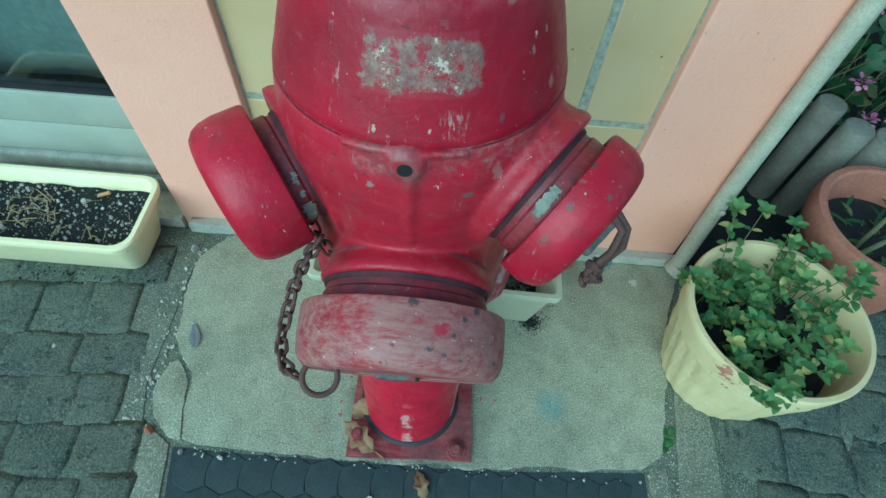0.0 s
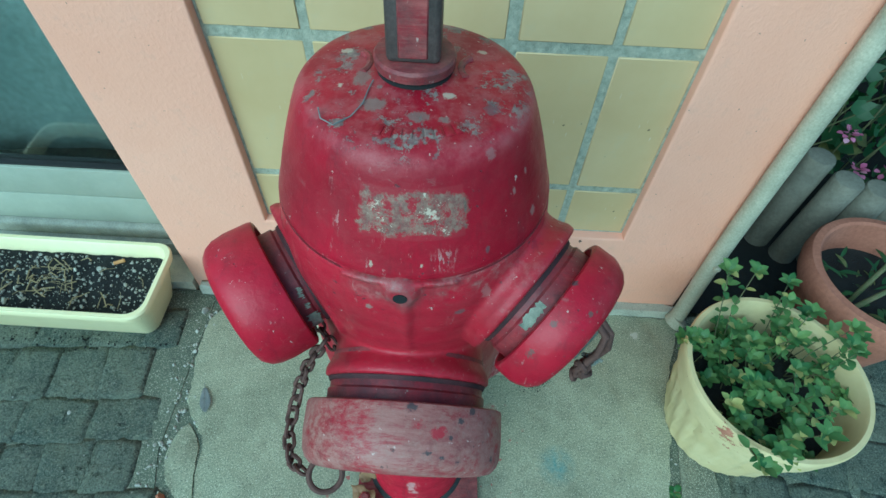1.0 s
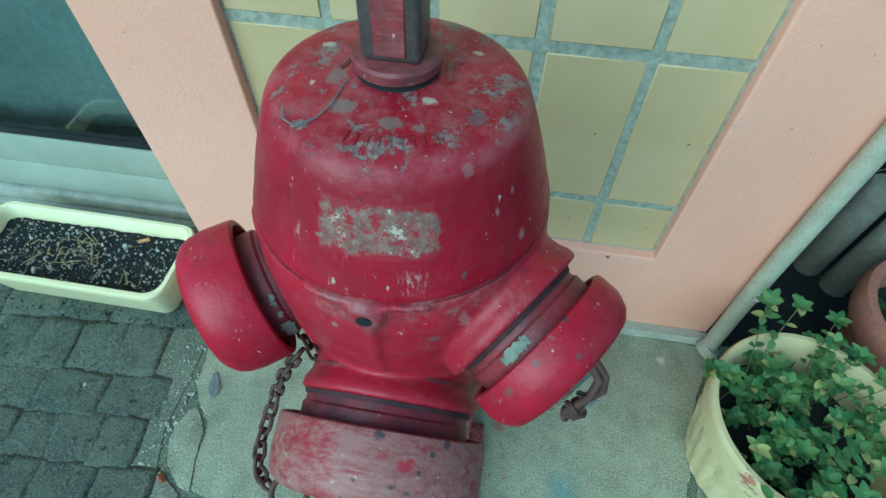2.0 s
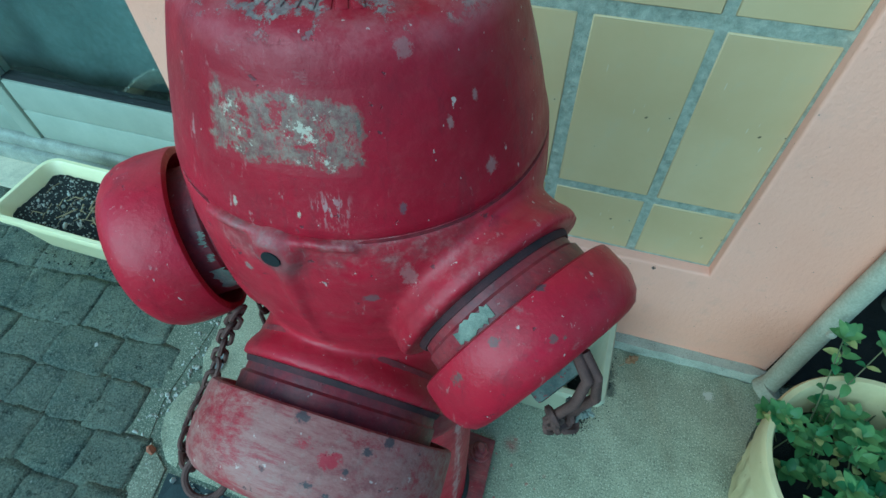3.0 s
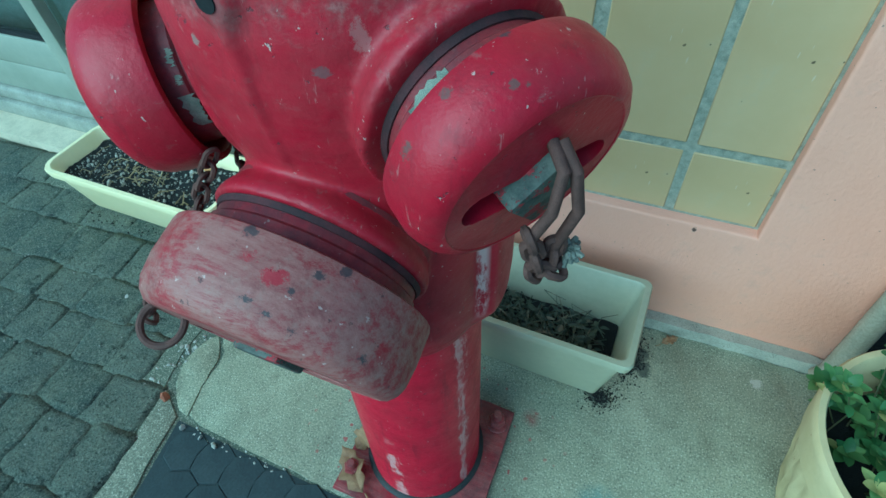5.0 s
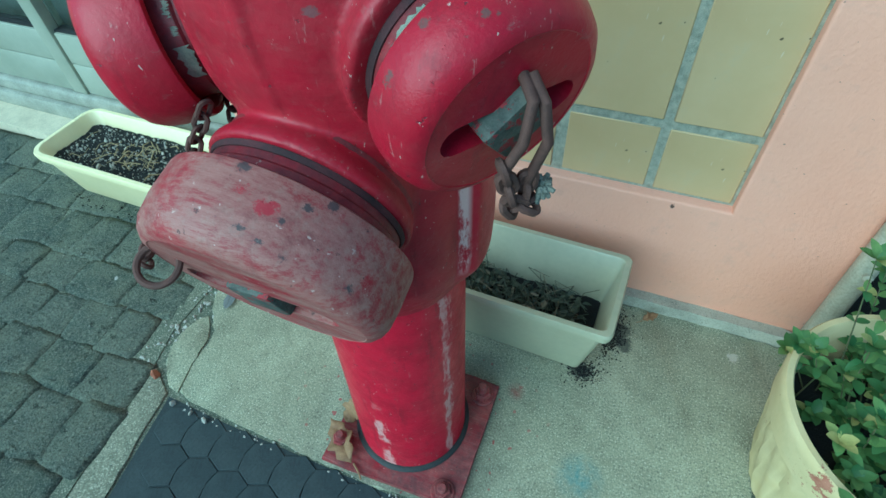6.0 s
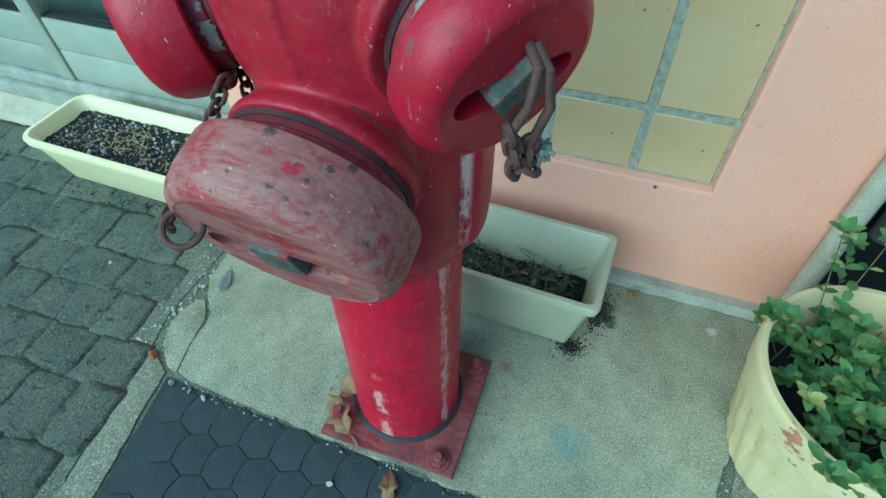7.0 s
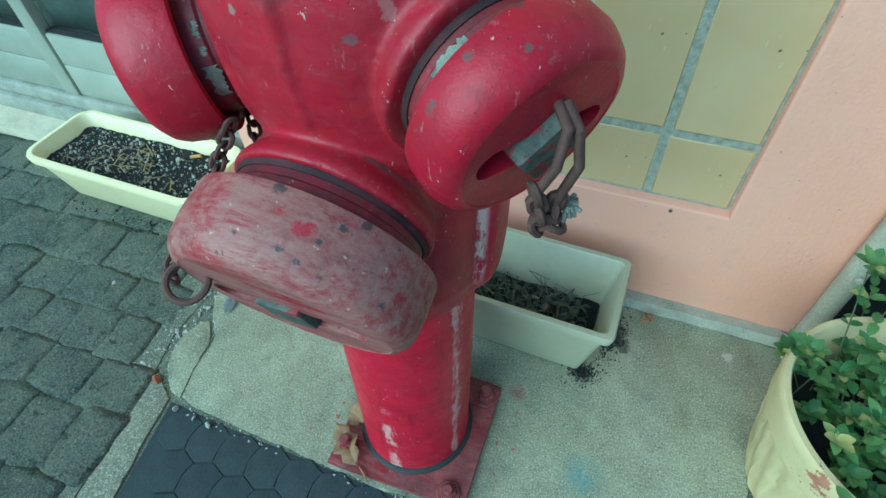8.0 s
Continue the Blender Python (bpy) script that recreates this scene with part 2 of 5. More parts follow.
def barrel_wear(n, col, lift, mid, fine):
    """White scrapes down the flanks of the barrel."""
    x, y, z = n.axes()
    ang = n.math("ARCTAN2", x, n.math("MULTIPLY", y, -1))
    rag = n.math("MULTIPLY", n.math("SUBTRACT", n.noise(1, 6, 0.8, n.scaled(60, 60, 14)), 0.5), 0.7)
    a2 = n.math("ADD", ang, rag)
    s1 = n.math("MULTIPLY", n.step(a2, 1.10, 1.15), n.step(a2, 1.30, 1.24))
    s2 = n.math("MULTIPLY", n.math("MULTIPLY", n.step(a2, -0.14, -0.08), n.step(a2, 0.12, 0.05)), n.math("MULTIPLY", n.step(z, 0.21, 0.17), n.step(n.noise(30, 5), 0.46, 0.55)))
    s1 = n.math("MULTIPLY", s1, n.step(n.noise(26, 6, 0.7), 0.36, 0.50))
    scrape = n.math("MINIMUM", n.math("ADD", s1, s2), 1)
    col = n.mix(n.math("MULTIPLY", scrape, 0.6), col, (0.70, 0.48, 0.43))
    return col, lift


def plate_wear(n, col, lift, mid, fine):
    """Trodden grime over the plate's paint."""
    grime = n.step(n.noise(30, 8, 0.8), 0.38, 0.62)
    return n.mix(n.math("MULTIPLY", grime, 0.75), col, (0.075, 0.036, 0.038)), lift


def neck_grime(n, col, lift, mid, fine):
    """Old grease and dirt left on the necks behind the caps."""
    grime = n.step(n.noise(24, 8, 0.8), 0.34, 0.60)
    return n.mix(n.math("MULTIPLY", grime, 0.75), col, (0.055, 0.028, 0.032)), lift


def slab_marks(n, col):
    """A turquoise paint stain, red drips round the hydrant's foot, dark grime and painted contact shade along it."""
    for c, r, rgb, amount in (((0.256, 0.012, 0.0), 0.032, (0.05, 0.24, 0.28), 0.5), ((0.13, 0.11, 0.0), 0.014, (0.3, 0.03, 0.04), 0.5)):
        fade = n.math("MULTIPLY", n.near(c, r * 1.3, 0.8), n.step(n.noise(70, 5), 0.3, 0.6))
        col = n.mix(n.math("MULTIPLY", fade, amount), col, rgb)
    for c, r in (((0.262, 0.285, 0.0), 0.026), ((0.278, 0.262, 0.0), 0.016), ((0.222, 0.184, 0.0), 0.018)):
        col = n.blot(col, c, r, (0.045, 0.05, 0.045), 0.75)
    col = n.blot(col, (0.454, 0.300, 0.0), 0.010, (0.55, 0.50, 0.42), 0.7)
    near_foot = n.near((-0.01, 0.0, 0.0), 0.24, 0.5)
    drops = n.math("MULTIPLY", n.step(n.noise(85, 1, 0.3), 0.72, 0.735), near_foot)
    col = n.mix(n.math("MULTIPLY", drops, 0.85), col, (0.33, 0.03, 0.045))
    # darkening round the foot: dirt and contact shade in one colour mask
    grime = n.math("MULTIPLY", n.near((-0.01, 0.0, 0.0), 0.19, 0.45), n.step(n.noise(22, 5), 0.3, 0.65))
    return n.mix(n.math("MULTIPLY", grime, 0.62), col, (0.075, 0.08, 0.07))


def concrete(name, c1, c2, marks=None, grit=1.0):
    n = Nodes(name)
    col = n.mix(n.step(n.noise(4, 8, 0.7), 0.3, 0.7), c1, c2)
    col = n.mix(n.math("MULTIPLY", n.step(n.noise(15, 7, 0.75), 0.46, 0.72), 0.55), col, tuple(v * 0.5 for v in c1))
    sand, grain = n.noise(300, 2, 0.7), n.noise(130, 5, 0.8)
    col = n.mix(n.math("MULTIPLY", n.step(sand, 0.56, 0.68), 0.42 * grit), col, (0.62, 0.59, 0.44))
    col = n.mix(n.math("MULTIPLY", n.step(sand, 0.44, 0.32), 0.5 * grit), col, (0.07, 0.08, 0.07))
    col = n.mix(n.math("MULTIPLY", n.step(grain, 0.58, 0.70), 0.3 * grit), col, (0.12, 0.13, 0.10))
    pits = n.step(n.noise(70, 4, 0.7), 0.67, 0.71)
    col = n.mix(n.math("MULTIPLY", pits, 0.6), col, (0.08, 0.08, 0.07))
    stain = n.step(n.noise(2.6, 8, 0.75), 0.48, 0.68)
    col = n.mix(n.math("MULTIPLY", stain, 0.45), col, tuple(v * 0.45 for v in c1))
    grains = n.noise(430, 2, 0.6)
    col = n.mix(n.math("MULTIPLY", n.step(grains, 0.60, 0.66), 0.6 * grit), col, (0.66, 0.64, 0.50))
    col = n.mix(n.math("MULTIPLY", n.step(grains, 0.39, 0.33), 0.6 * grit), col, (0.06, 0.07, 0.06))
    if marks:
        col = marks(n, col)
    h = n.math("ADD", n.math("MULTIPLY", sand, 0.7), n.math("SUBTRACT", n.noise(30, 7, 0.7), pits))
    return n.finish(col, 0.9, n.bump(h, 0.25, 0.0012), 0.0, 0.25)


def granite():
    """Coarse grey stone with pale dust and dark pits, each sett of its own shade."""
    n = Nodes("granite_sett")
    info = n.node("ShaderNodeObjectInfo")
    geo = n.node("ShaderNodeNewGeometry")
    n.co = geo.outputs["Position"]
    col = n.mix(info.outputs["Random"], (0.095, 0.120, 0.100), (0.170, 0.188, 0.148))
    sand, mid, grit = n.noise(260, 3, 0.8), n.noise(60, 8, 0.85), n.noise(480, 2, 0.6)
    col = n.mix(n.math("MULTIPLY", n.step(n.noise(7, 7, 0.75), 0.42, 0.64), 0.6), col, (0.27, 0.28, 0.19))
    col = n.mix(n.math("MULTIPLY", n.step(n.noise(13, 7, 0.8), 0.50, 0.66), 0.6), col, (0.055, 0.068, 0.062))
    col = n.mix(n.math("MULTIPLY", n.step(sand, 0.54, 0.66), 0.75), col, (0.34, 0.35, 0.28))
    col = n.mix(n.math("MULTIPLY", n.step(sand, 0.46, 0.36), 0.8), col, (0.028, 0.037, 0.037))
    col = n.mix(n.math("MULTIPLY", n.step(mid, 0.50, 0.66), 0.55), col, (0.30, 0.31, 0.22))
    pit = n.step(n.noise(36, 7, 0.8), 0.58, 0.64)
    col = n.mix(n.math("MULTIPLY", pit, 0.65), col, (0.026, 0.033, 0.030))
    crumb = n.step(n.noise(150, 4, 0.8), 0.62, 0.65)
    col = n.mix(n.math("MULTIPLY", crumb, 0.8), col, (0.46, 0.45, 0.32))
    col = n.mix(n.math("MULTIPLY", n.step(grit, 0.62, 0.67), 0.6), col, (0.50, 0.50, 0.38))
    h = n.math("SUBTRACT", n.math("ADD", n.math("MULTIPLY", sand, 0.5), n.math("MULTIPLY", mid, 1.5)), n.math("MULTIPLY", pit, 0.6))
    return n.finish(col, 0.9, n.bump(h, 1.0, 0.007), 0.0, 0.25)


def stucco():
    n = Nodes("pink_stucco")
    col = n.mix(n.step(n.noise(3, 6), 0.3, 0.7), (0.75, 0.375, 0.255), (0.82, 0.45, 0.32))
    col = n.mix(n.math("MULTIPLY", n.step(n.noise(24, 7, 0.7), 0.56, 0.75), 0.3), col, (0.48, 0.29, 0.23))
    fleck = n.step(n.noise(130, 2), 0.74, 0.76)
    col = n.mix(n.math("MULTIPLY", fleck, 0.6), col, (0.20, 0.14, 0.11))
    x, y, z = n.axes()
    foot = n.math("MULTIPLY", n.step(z, 0.10, 0.0), n.step(n.noise(16, 6), 0.35, 0.65))
    col = n.mix(n.math("MULTIPLY", foot, 0.3), col, (0.42, 0.36, 0.30))
    col = n.blot(col, (0.285, 0.371, 0.238), 0.0035, (0.05, 0.04, 0.035), 0.9, (1, 1, 0.7))
    lumps = n.step(n.noise(170, 4, 0.6), 0.42, 0.75)
    h = n.math("ADD", lumps, n.math("MULTIPLY", n.noise(240, 3), 0.35))
    return n.finish(col, 0.85, n.bump(h, 0.32, 0.0015, n.bump(n.noise(14, 4), 0.3, 0.004)), 0.0, 0.25)


def glazed():
    n = Nodes("ochre_tile")
    col = n.mix(n.step(n.noise(6, 5), 0.3, 0.7), (0.52, 0.375, 0.185), (0.60, 0.455, 0.245))
    col = n.mix(n.math("MULTIPLY", n.step(n.noise(30, 6, 0.7), 0.55, 0.8), 0.35), col, (0.48, 0.44, 0.30))
    scr = n.step(n.noise(1, 2, 0.4, n.scaled(160, 160, 26)), 0.74, 0.755)
    col = n.mix(n.math("MULTIPLY", scr, 0.5), col, (0.68, 0.62, 0.46))
    spot = n.step(n.noise(60, 1, 0.4), 0.76, 0.775)
    col = n.mix(spot, col, (0.11, 0.08, 0.04))
    info = n.node("ShaderNodeObjectInfo")
    col = n.mix(n.math("MULTIPLY", info.outputs["Random"], 0.22), col, (0.52, 0.40, 0.18))
    return n.finish(col, 0.42, n.bump(n.noise(20, 4), 0.15, 0.002), 0.0, 0.4)


def creamy_pot():
    """Cream paint flaking from terracotta."""
    n = Nodes("cream_paint_on_terracotta")
    x, y, z = n.axes()
    cream = n.mix(n.step(n.noise(10, 6), 0.3, 0.7), (0.58, 0.47, 0.23), (0.68, 0.58, 0.33))
    cream = n.mix(n.math("MULTIPLY", n.step(n.noise(28, 6, 0.7), 0.5, 0.75), 0.4), cream, (0.46, 0.40, 0.20))
    flake = n.noise(34, 7, 0.75)
    patch = n.math("MULTIPLY", n.near((-0.105, -0.10, 0.215), 0.06, 0.8), 0.15)
    bare = n.step(n.math("ADD", flake, patch), 0.655, 0.67)
    col = n.mix(bare, cream, n.mix(n.step(n.noise(70, 4), 0.35, 0.65), (0.30, 0.11, 0.07), (0.42, 0.2, 0.13)))
    return n.finish(col, 0.75, n.bump(n.math("SUBTRACT", n.noise(50, 5), bare), 0.4, 0.0015), 0.0, 0.3)


def leafy(name, c1, c2, c3):
    """Leaf green with a shade of its own for each leaf."""
    n = Nodes(name)
    geo = n.node("ShaderNodeNewGeometry")
    rnd = geo.outputs["Random Per Island"]
    col = n.mix(rnd, c1, c2)
    col = n.mix(n.step(rnd, 0.86, 0.9), col, c3)
    col = n.mix(n.math("MULTIPLY", n.step(n.noise(90, 4), 0.4, 0.7), 0.4), col, c1)
    tr = n.node("ShaderNodeBsdfTranslucent")
    n.link(col, tr.inputs[0])
    m = n.finish(col, 0.5, n.bump(n.noise(200, 3), 0.3, 0.001))
    mixer = n.node("ShaderNodeMixShader")
    mixer.inputs[0].default_value = 0.25
    out = n.t.nodes["Material Output"]
    n.link(n.b.outputs[0], mixer.inputs[1])
    n.link(tr.outputs[0], mixer.inputs[2])
    n.link(mixer.outputs[0], out.inputs[0])
    return m


def window_glass():
    n = Nodes("window_glass")
    n.b.inputs["Transmission Weight"].default_value = 1.0
    n.b.inputs["IOR"].default_value = 1.45
    return n.finish((0.85, 0.95, 0.93), 0.03)


RED_BONNET = red_paint("red_paint_bonnet", 0.0, bonnet_wear, lift_by=0.018)
RED_CASE = red_paint("red_paint_casing", 0.015, casing_wear, 0.04, 0.28, 0.015)
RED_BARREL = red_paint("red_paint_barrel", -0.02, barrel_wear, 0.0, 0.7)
DENT, RAW, FRESH = (0.045, 0.05, 0.055), (0.12, 0.075, 0.065), (0.34, 0.014, 0.035)
RED_CAP = red_paint("red_paint_cap", 0.0, cap_marks([
    ((0.1242, -0.0884, 0.7211), 0.0032, DENT, (1, 1, 1)), ((0.1110, -0.1435, 0.6572), 0.0042, DENT, (1, 1, 0.7)), ((0.1365, -0.1092, 0.7115), 0.0024, RAW, (1, 1, 1)), ((0.1321, -0.1199, 0.7058), 0.0024, RAW, (1, 1, 1)), ((0.1408, -0.1059, 0.7095), 0.0018, RAW, (1, 1, 1)),
    ((0.1652, -0.0893, 0.7116), 0.003, RAW, (1, 1, 0.8)), ((0.0964, -0.1274, 0.6808), 0.0038, RAW, (1, 1, 0.6)), ((0.1447, -0.0593, 0.7286), 0.004, (0.44, 0.25, 0.23), (0.6, 1, 1)), ((0.1101, -0.1150, 0.7051), 0.0025, RAW, (0.7, 0.7, 1))]), 0.0, 0.30)
RED_DULL = red_paint("dulled_red_paint", 0.01, cap_marks([
    ((0.0080, -0.1507, 0.6244), 0.0045, DENT, (1, 1, 0.8)), ((0.0246, -0.1825, 0.6098), 0.002, DENT, (0.4, 1, 1)), ((0.0374, -0.1842, 0.6048), 0.0026, DENT, (0.5, 1, 1)), ((0.0501, -0.1852, 0.5965), 0.0034, DENT, (0.7, 1, 1)), ((0.0629, -0.1863, 0.5851), 0.0032, DENT, (0.7, 1, 1)), ((0.0789, -0.1714, 0.5679), 0.003, DENT, (1, 1, 0.8)),
    ((0.0407, -0.1685, 0.6074), 0.0022, DENT, (1, 1, 1)), ((0.0483, -0.1539, 0.6070), 0.003, DENT, (0.7, 1, 1)), ((-0.0393, -0.1544, 0.6077), 0.004, DENT, (1, 1, 1)), ((-0.0562, -0.1726, 0.5800), 0.003, DENT, (1, 1, 0.8)), ((0.0593, -0.1434, 0.6029), 0.004, DENT, (1, 1, 1)),
    ((0.0300, -0.1667, 0.6125), 0.0036, FRESH, (0.35, 0.6, 1)), ((0.0128, -0.1611, 0.6171), 0.003, FRESH, (0.4, 0.6, 1)), ((-0.0328, -0.1750, 0.5993), 0.004, FRESH, (0.5, 0.6, 1))]), 0.55)
RED_PLATE = red_paint("red_paint_plate", 0.02, plate_wear, 0.3)
GREY_METAL = plain("grey_green_metal", (0.15, 0.17, 0.13), (0.42, 0.43, 0.33), 90, 0.8, 0.5, 0.001, 0.05)


def flaked_metal():
    """Greenish-grey bared iron with scraps of red paint left on it."""
    n = Nodes("flaked_grey_iron")
    col = n.mix(n.step(n.noise(60, 6, 0.75), 0.35, 0.68), (0.045, 0.055, 0.048), (0.17, 0.18, 0.15))
    scrap = n.step(n.noise(75, 7, 0.75), 0.55, 0.57)
    col = n.mix(scrap, col, (0.28, 0.03, 0.04))
    col = n.mix(n.math("MULTIPLY", n.step(n.noise(110, 6, 0.8), 0.55, 0.62), 0.7), col, (0.06, 0.05, 0.045))
    return n.finish(col, 0.7, n.bump(n.math("ADD", scrap, n.noise(150, 4)), 0.5, 0.0012), 0.2)


NUT_METAL = flaked_metal()
DARK_STEM = plain("dark_worn_steel", (0.09, 0.075, 0.07), (0.17, 0.13, 0.12), 30, 0.5, 0.4, 0.001, 0.4)
GROOVE = plain("dark_groove_ring", (0.022, 0.012, 0.014), (0.11, 0.035, 0.04), 40, 0.8, 0.4)
NECK = red_paint("grimy_red_neck", 0.02, neck_grime, 0.12)
RUST = plain("rusty_chain_steel", (0.10, 0.055, 0.045), (0.19, 0.10, 0.08), 120, 0.75, 0.6, 0.0006, 0.3)
TAR = plain("black_sealant", (0.015, 0.017, 0.018), (0.04, 0.04, 0.04), 60, 0.6, 0.5)
SLAB = concrete("slab_concrete", (0.25, 0.255, 0.17), (0.42, 0.41, 0.28), slab_marks, 1.3)
CURB = concrete("kerb_concrete", (0.17, 0.175, 0.125), (0.29, 0.285, 0.20), None, 1.2)
PLINTH = concrete("plinth_concrete", (0.38, 0.38, 0.31), (0.54, 0.52, 0.42), None, 0.5)
STEP = concrete("pale_step_stone", (0.62, 0.56, 0.40), (0.74, 0.67, 0.49), None, 0.35)
JOINT = concrete("joint_dirt", (0.10, 0.115, 0.085), (0.17, 0.18, 0.125), None, 1.0)
GRANITE = granite()
PAD = plain("dark_paver", (0.034, 0.046, 0.050), (0.064, 0.078, 0.080), 14, 0.78, 0.4, 0.001, 0, 260, 0.05, 0.3)
GRAVEL = plain("pale_gravel", (0.42, 0.40, 0.34), (0.62, 0.60, 0.52), 30, 0.85, 0.3)
BRICK = plain("brick_crumb", (0.36, 0.13, 0.07), (0.46, 0.19, 0.11), 40, 0.9, 0.4)
PINK = stucco()
TILE = glazed()
GROUT = plain("grey_grout", (0.36, 0.37, 0.28), (0.70, 0.69, 0.53), 90, 0.9, 0.8, 0.002)
FRAME_WHITE = plain("white_door_paint", (0.34, 0.36, 0.28), (0.43, 0.45, 0.36), 8, 0.42, 0.08, deep=0.08)
TRACK = plain("dirty_track", (0.30, 0.31, 0.25), (0.52, 0.52, 0.43), 20, 0.7, 0.4)
GLASS = window_glass()
REFLECTION_SHEET = plain("grey_reflection_sheet", (0.20, 0.25, 0.24), (0.34, 0.40, 0.38), 6, 0.9, 0.2)
CREAM_PLASTIC = plain("cream_plastic", (0.86, 0.77, 0.43), (0.91, 0.83, 0.50), 7, 0.38, 0.1, deep=0.06)
GREY_PLASTIC = plain("greyish_white_plastic", (0.44, 0.43, 0.29), (0.53, 0.52, 0.36), 7, 0.42, 0.12, deep=0.10)
SOIL = plain("dark_potting_soil", (0.010, 0.012, 0.013), (0.030, 0.030, 0.028), 40, 0.95, 0.9, 0.004)
PERLITE = plain("perlite_grit", (0.26, 0.25, 0.20), (0.66, 0.64, 0.55), 60, 0.9, 0.4)
STRAW = plain("dry_straw", (0.38, 0.29, 0.14), (0.50, 0.41, 0.22), 60, 0.8, 0.3)
ORANGE = plain("orange_filter_paper", (0.62, 0.30, 0.09), (0.70, 0.40, 0.15), 60, 0.8, 0.2)
DRY = leafy("withered_leaf", (0.045, 0.06, 0.042), (0.17, 0.18, 0.12), (0.30, 0.25, 0.16))
BROWN_LEAF = plain("dry_oak_leaf", (0.22, 0.12, 0.055), (0.36, 0.23, 0.11), 45, 0.7, 0.5, 0.001)
CREAM_POT = creamy_pot()
TERRACOTTA = plain("terracotta", (0.36, 0.14, 0.085), (0.46, 0.20, 0.13), 10, 0.8, 0.25)
MINT = leafy("mint_leaf", (0.06, 0.14, 0.04), (0.25, 0.37, 0.11), (0.50, 0.48, 0.16))
BUSH = leafy("geranium_leaf", (0.025, 0.07, 0.02), (0.07, 0.13, 0.04), (0.16, 0.16, 0.05))
PETAL = leafy("pink_petal", (0.55, 0.16, 0.33), (0.66, 0.26, 0.44), (0.70, 0.40, 0.52))
STALK = plain("green_stalk", (0.09, 0.12, 0.04), (0.18, 0.16, 0.08), 60, 0.7, 0.3)
TIMBER = plain("grey_timber", (0.17, 0.16, 0.125), (0.29, 0.27, 0.21), 9, 0.85, 0.5, 0.002, 0, 120, 0.12)
PIPE = plain("weathered_pipe", (0.42, 0.40, 0.29), (0.60, 0.56, 0.41), 20, 0.7, 0.4, 0.0015)
RAG = plain("frayed_grey_rag", (0.17, 0.18, 0.15), (0.40, 0.40, 0.33), 60, 0.95, 0.8, 0.002)
FEATHER = plain("grey_feather", (0.16, 0.17, 0.17), (0.30, 0.31, 0.30), 80, 0.8, 0.2)
WEED = leafy("weed_leaf", (0.05, 0.13, 0.03), (0.09, 0.20, 0.05), (0.2, 0.24, 0.08))
BLACK = plain("near_black", (0.008, 0.009, 0.01), (0.02, 0.02, 0.02), 30, 0.9, 0.2)
PLASTER = plain("far_plaster", (0.42, 0.38, 0.31), (0.52, 0.47, 0.38), 2, 0.9, 0.3)


# ---- builders ----
def mesh_of(bm, name, mat, smooth=True):
    me = bpy.data.meshes.new(name)
    bmesh.ops.recalc_face_normals(bm, faces=bm.faces)
    bm.to_mesh(me)
    bm.free()
    me.materials.append(mat)
    if smooth:
        for p in me.polygons:
            p.use_smooth = True
        me.set_sharp_from_angle(angle=radians(38))
    return me


def part(name, bm, mat, parent=None, label="", smooth=True):
    ob = new(name, mesh_of(bm, name, mat, smooth))
    ob.parent = parent
    return tagged(ob, label)


def thing(name, place, label, category, group="", kind=""):
    ob = new(name)
    ob.empty_display_size = 0.05
    ob.matrix_basis = place
    return tagged(ob, label, category, group, kind)


def piece(name, me, m, parent):
    ob = new(name, me)
    ob.parent = parent
    ob.matrix_basis = m
    return ob


def box(bm, x0, x1, y0, y1, z0, z1, bevel=0.0, seg=2):
    made = bmesh.ops.create_cube(bm, size=1)["verts"]
    for v in made:
        v.co = Vector(((x0 + x1) / 2 + v.co.x * (x1 - x0), (y0 + y1) / 2 + v.co.y * (y1 - y0), (z0 + z1) / 2 + v.co.z * (z1 - z0)))
    if bevel:
        edges = list({e for v in made for e in v.link_edges})
        bmesh.ops.bevel(bm, geom=edges, offset=bevel, segments=seg, profile=0.5, affect="EDGES")
    return bm


def lathe(bm, profile, n=64, m=None, bumpy=0.0):
    """Turn (radius, height) round the z axis, ends closed, then move by m."""
    m = m or Matrix()
    rings = []
    for r, z in profile:
        ring = []
        for i in range(n):
            a = 2 * math.pi * i / n
            k = 1 + (bumpy * noise.noise(Vector((math.cos(a) * 2, math.sin(a) * 2, z * 30))) if bumpy else 0)
            ring.append(bm.verts.new(m @ Vector((r * k * math.cos(a), r * k * math.sin(a), z))))
        rings.append(ring)
    for a, b in zip(rings, rings[1:]):
        for i in range(n):
            bm.faces.new((a[i], a[(i + 1) % n], b[(i + 1) % n], b[i]))
    bm.faces.new(rings[0][::-1])
    bm.faces.new(rings[-1])
    return bm


def tube(bm, pts, radius, n=8, taper=1.0):
    """A round rod along points."""
    pts = [Vector(p) for p in pts]
    rings = []
    for i, p in enumerate(pts):
        d = (pts[min(i + 1, len(pts) - 1)] - pts[max(i - 1, 0)]).normalized()
        u = d.orthogonal().normalized() if i == 0 else (u - d * u.dot(d)).normalized()
        v = d.cross(u)
        r = radius * (1 + (taper - 1) * i / max(1, len(pts) - 1))
        rings.append([bm.verts.new(p + r * (math.cos(2 * math.pi * k / n) * u + math.sin(2 * math.pi * k / n) * v)) for k in range(n)])
    for a, b in zip(rings, rings[1:]):
        for k in range(n):
            bm.faces.new((a[k], a[(k + 1) % n], b[(k + 1) % n], b[k]))
    bm.faces.new(rings[0][::-1])
    bm.faces.new(rings[-1])
    return bm


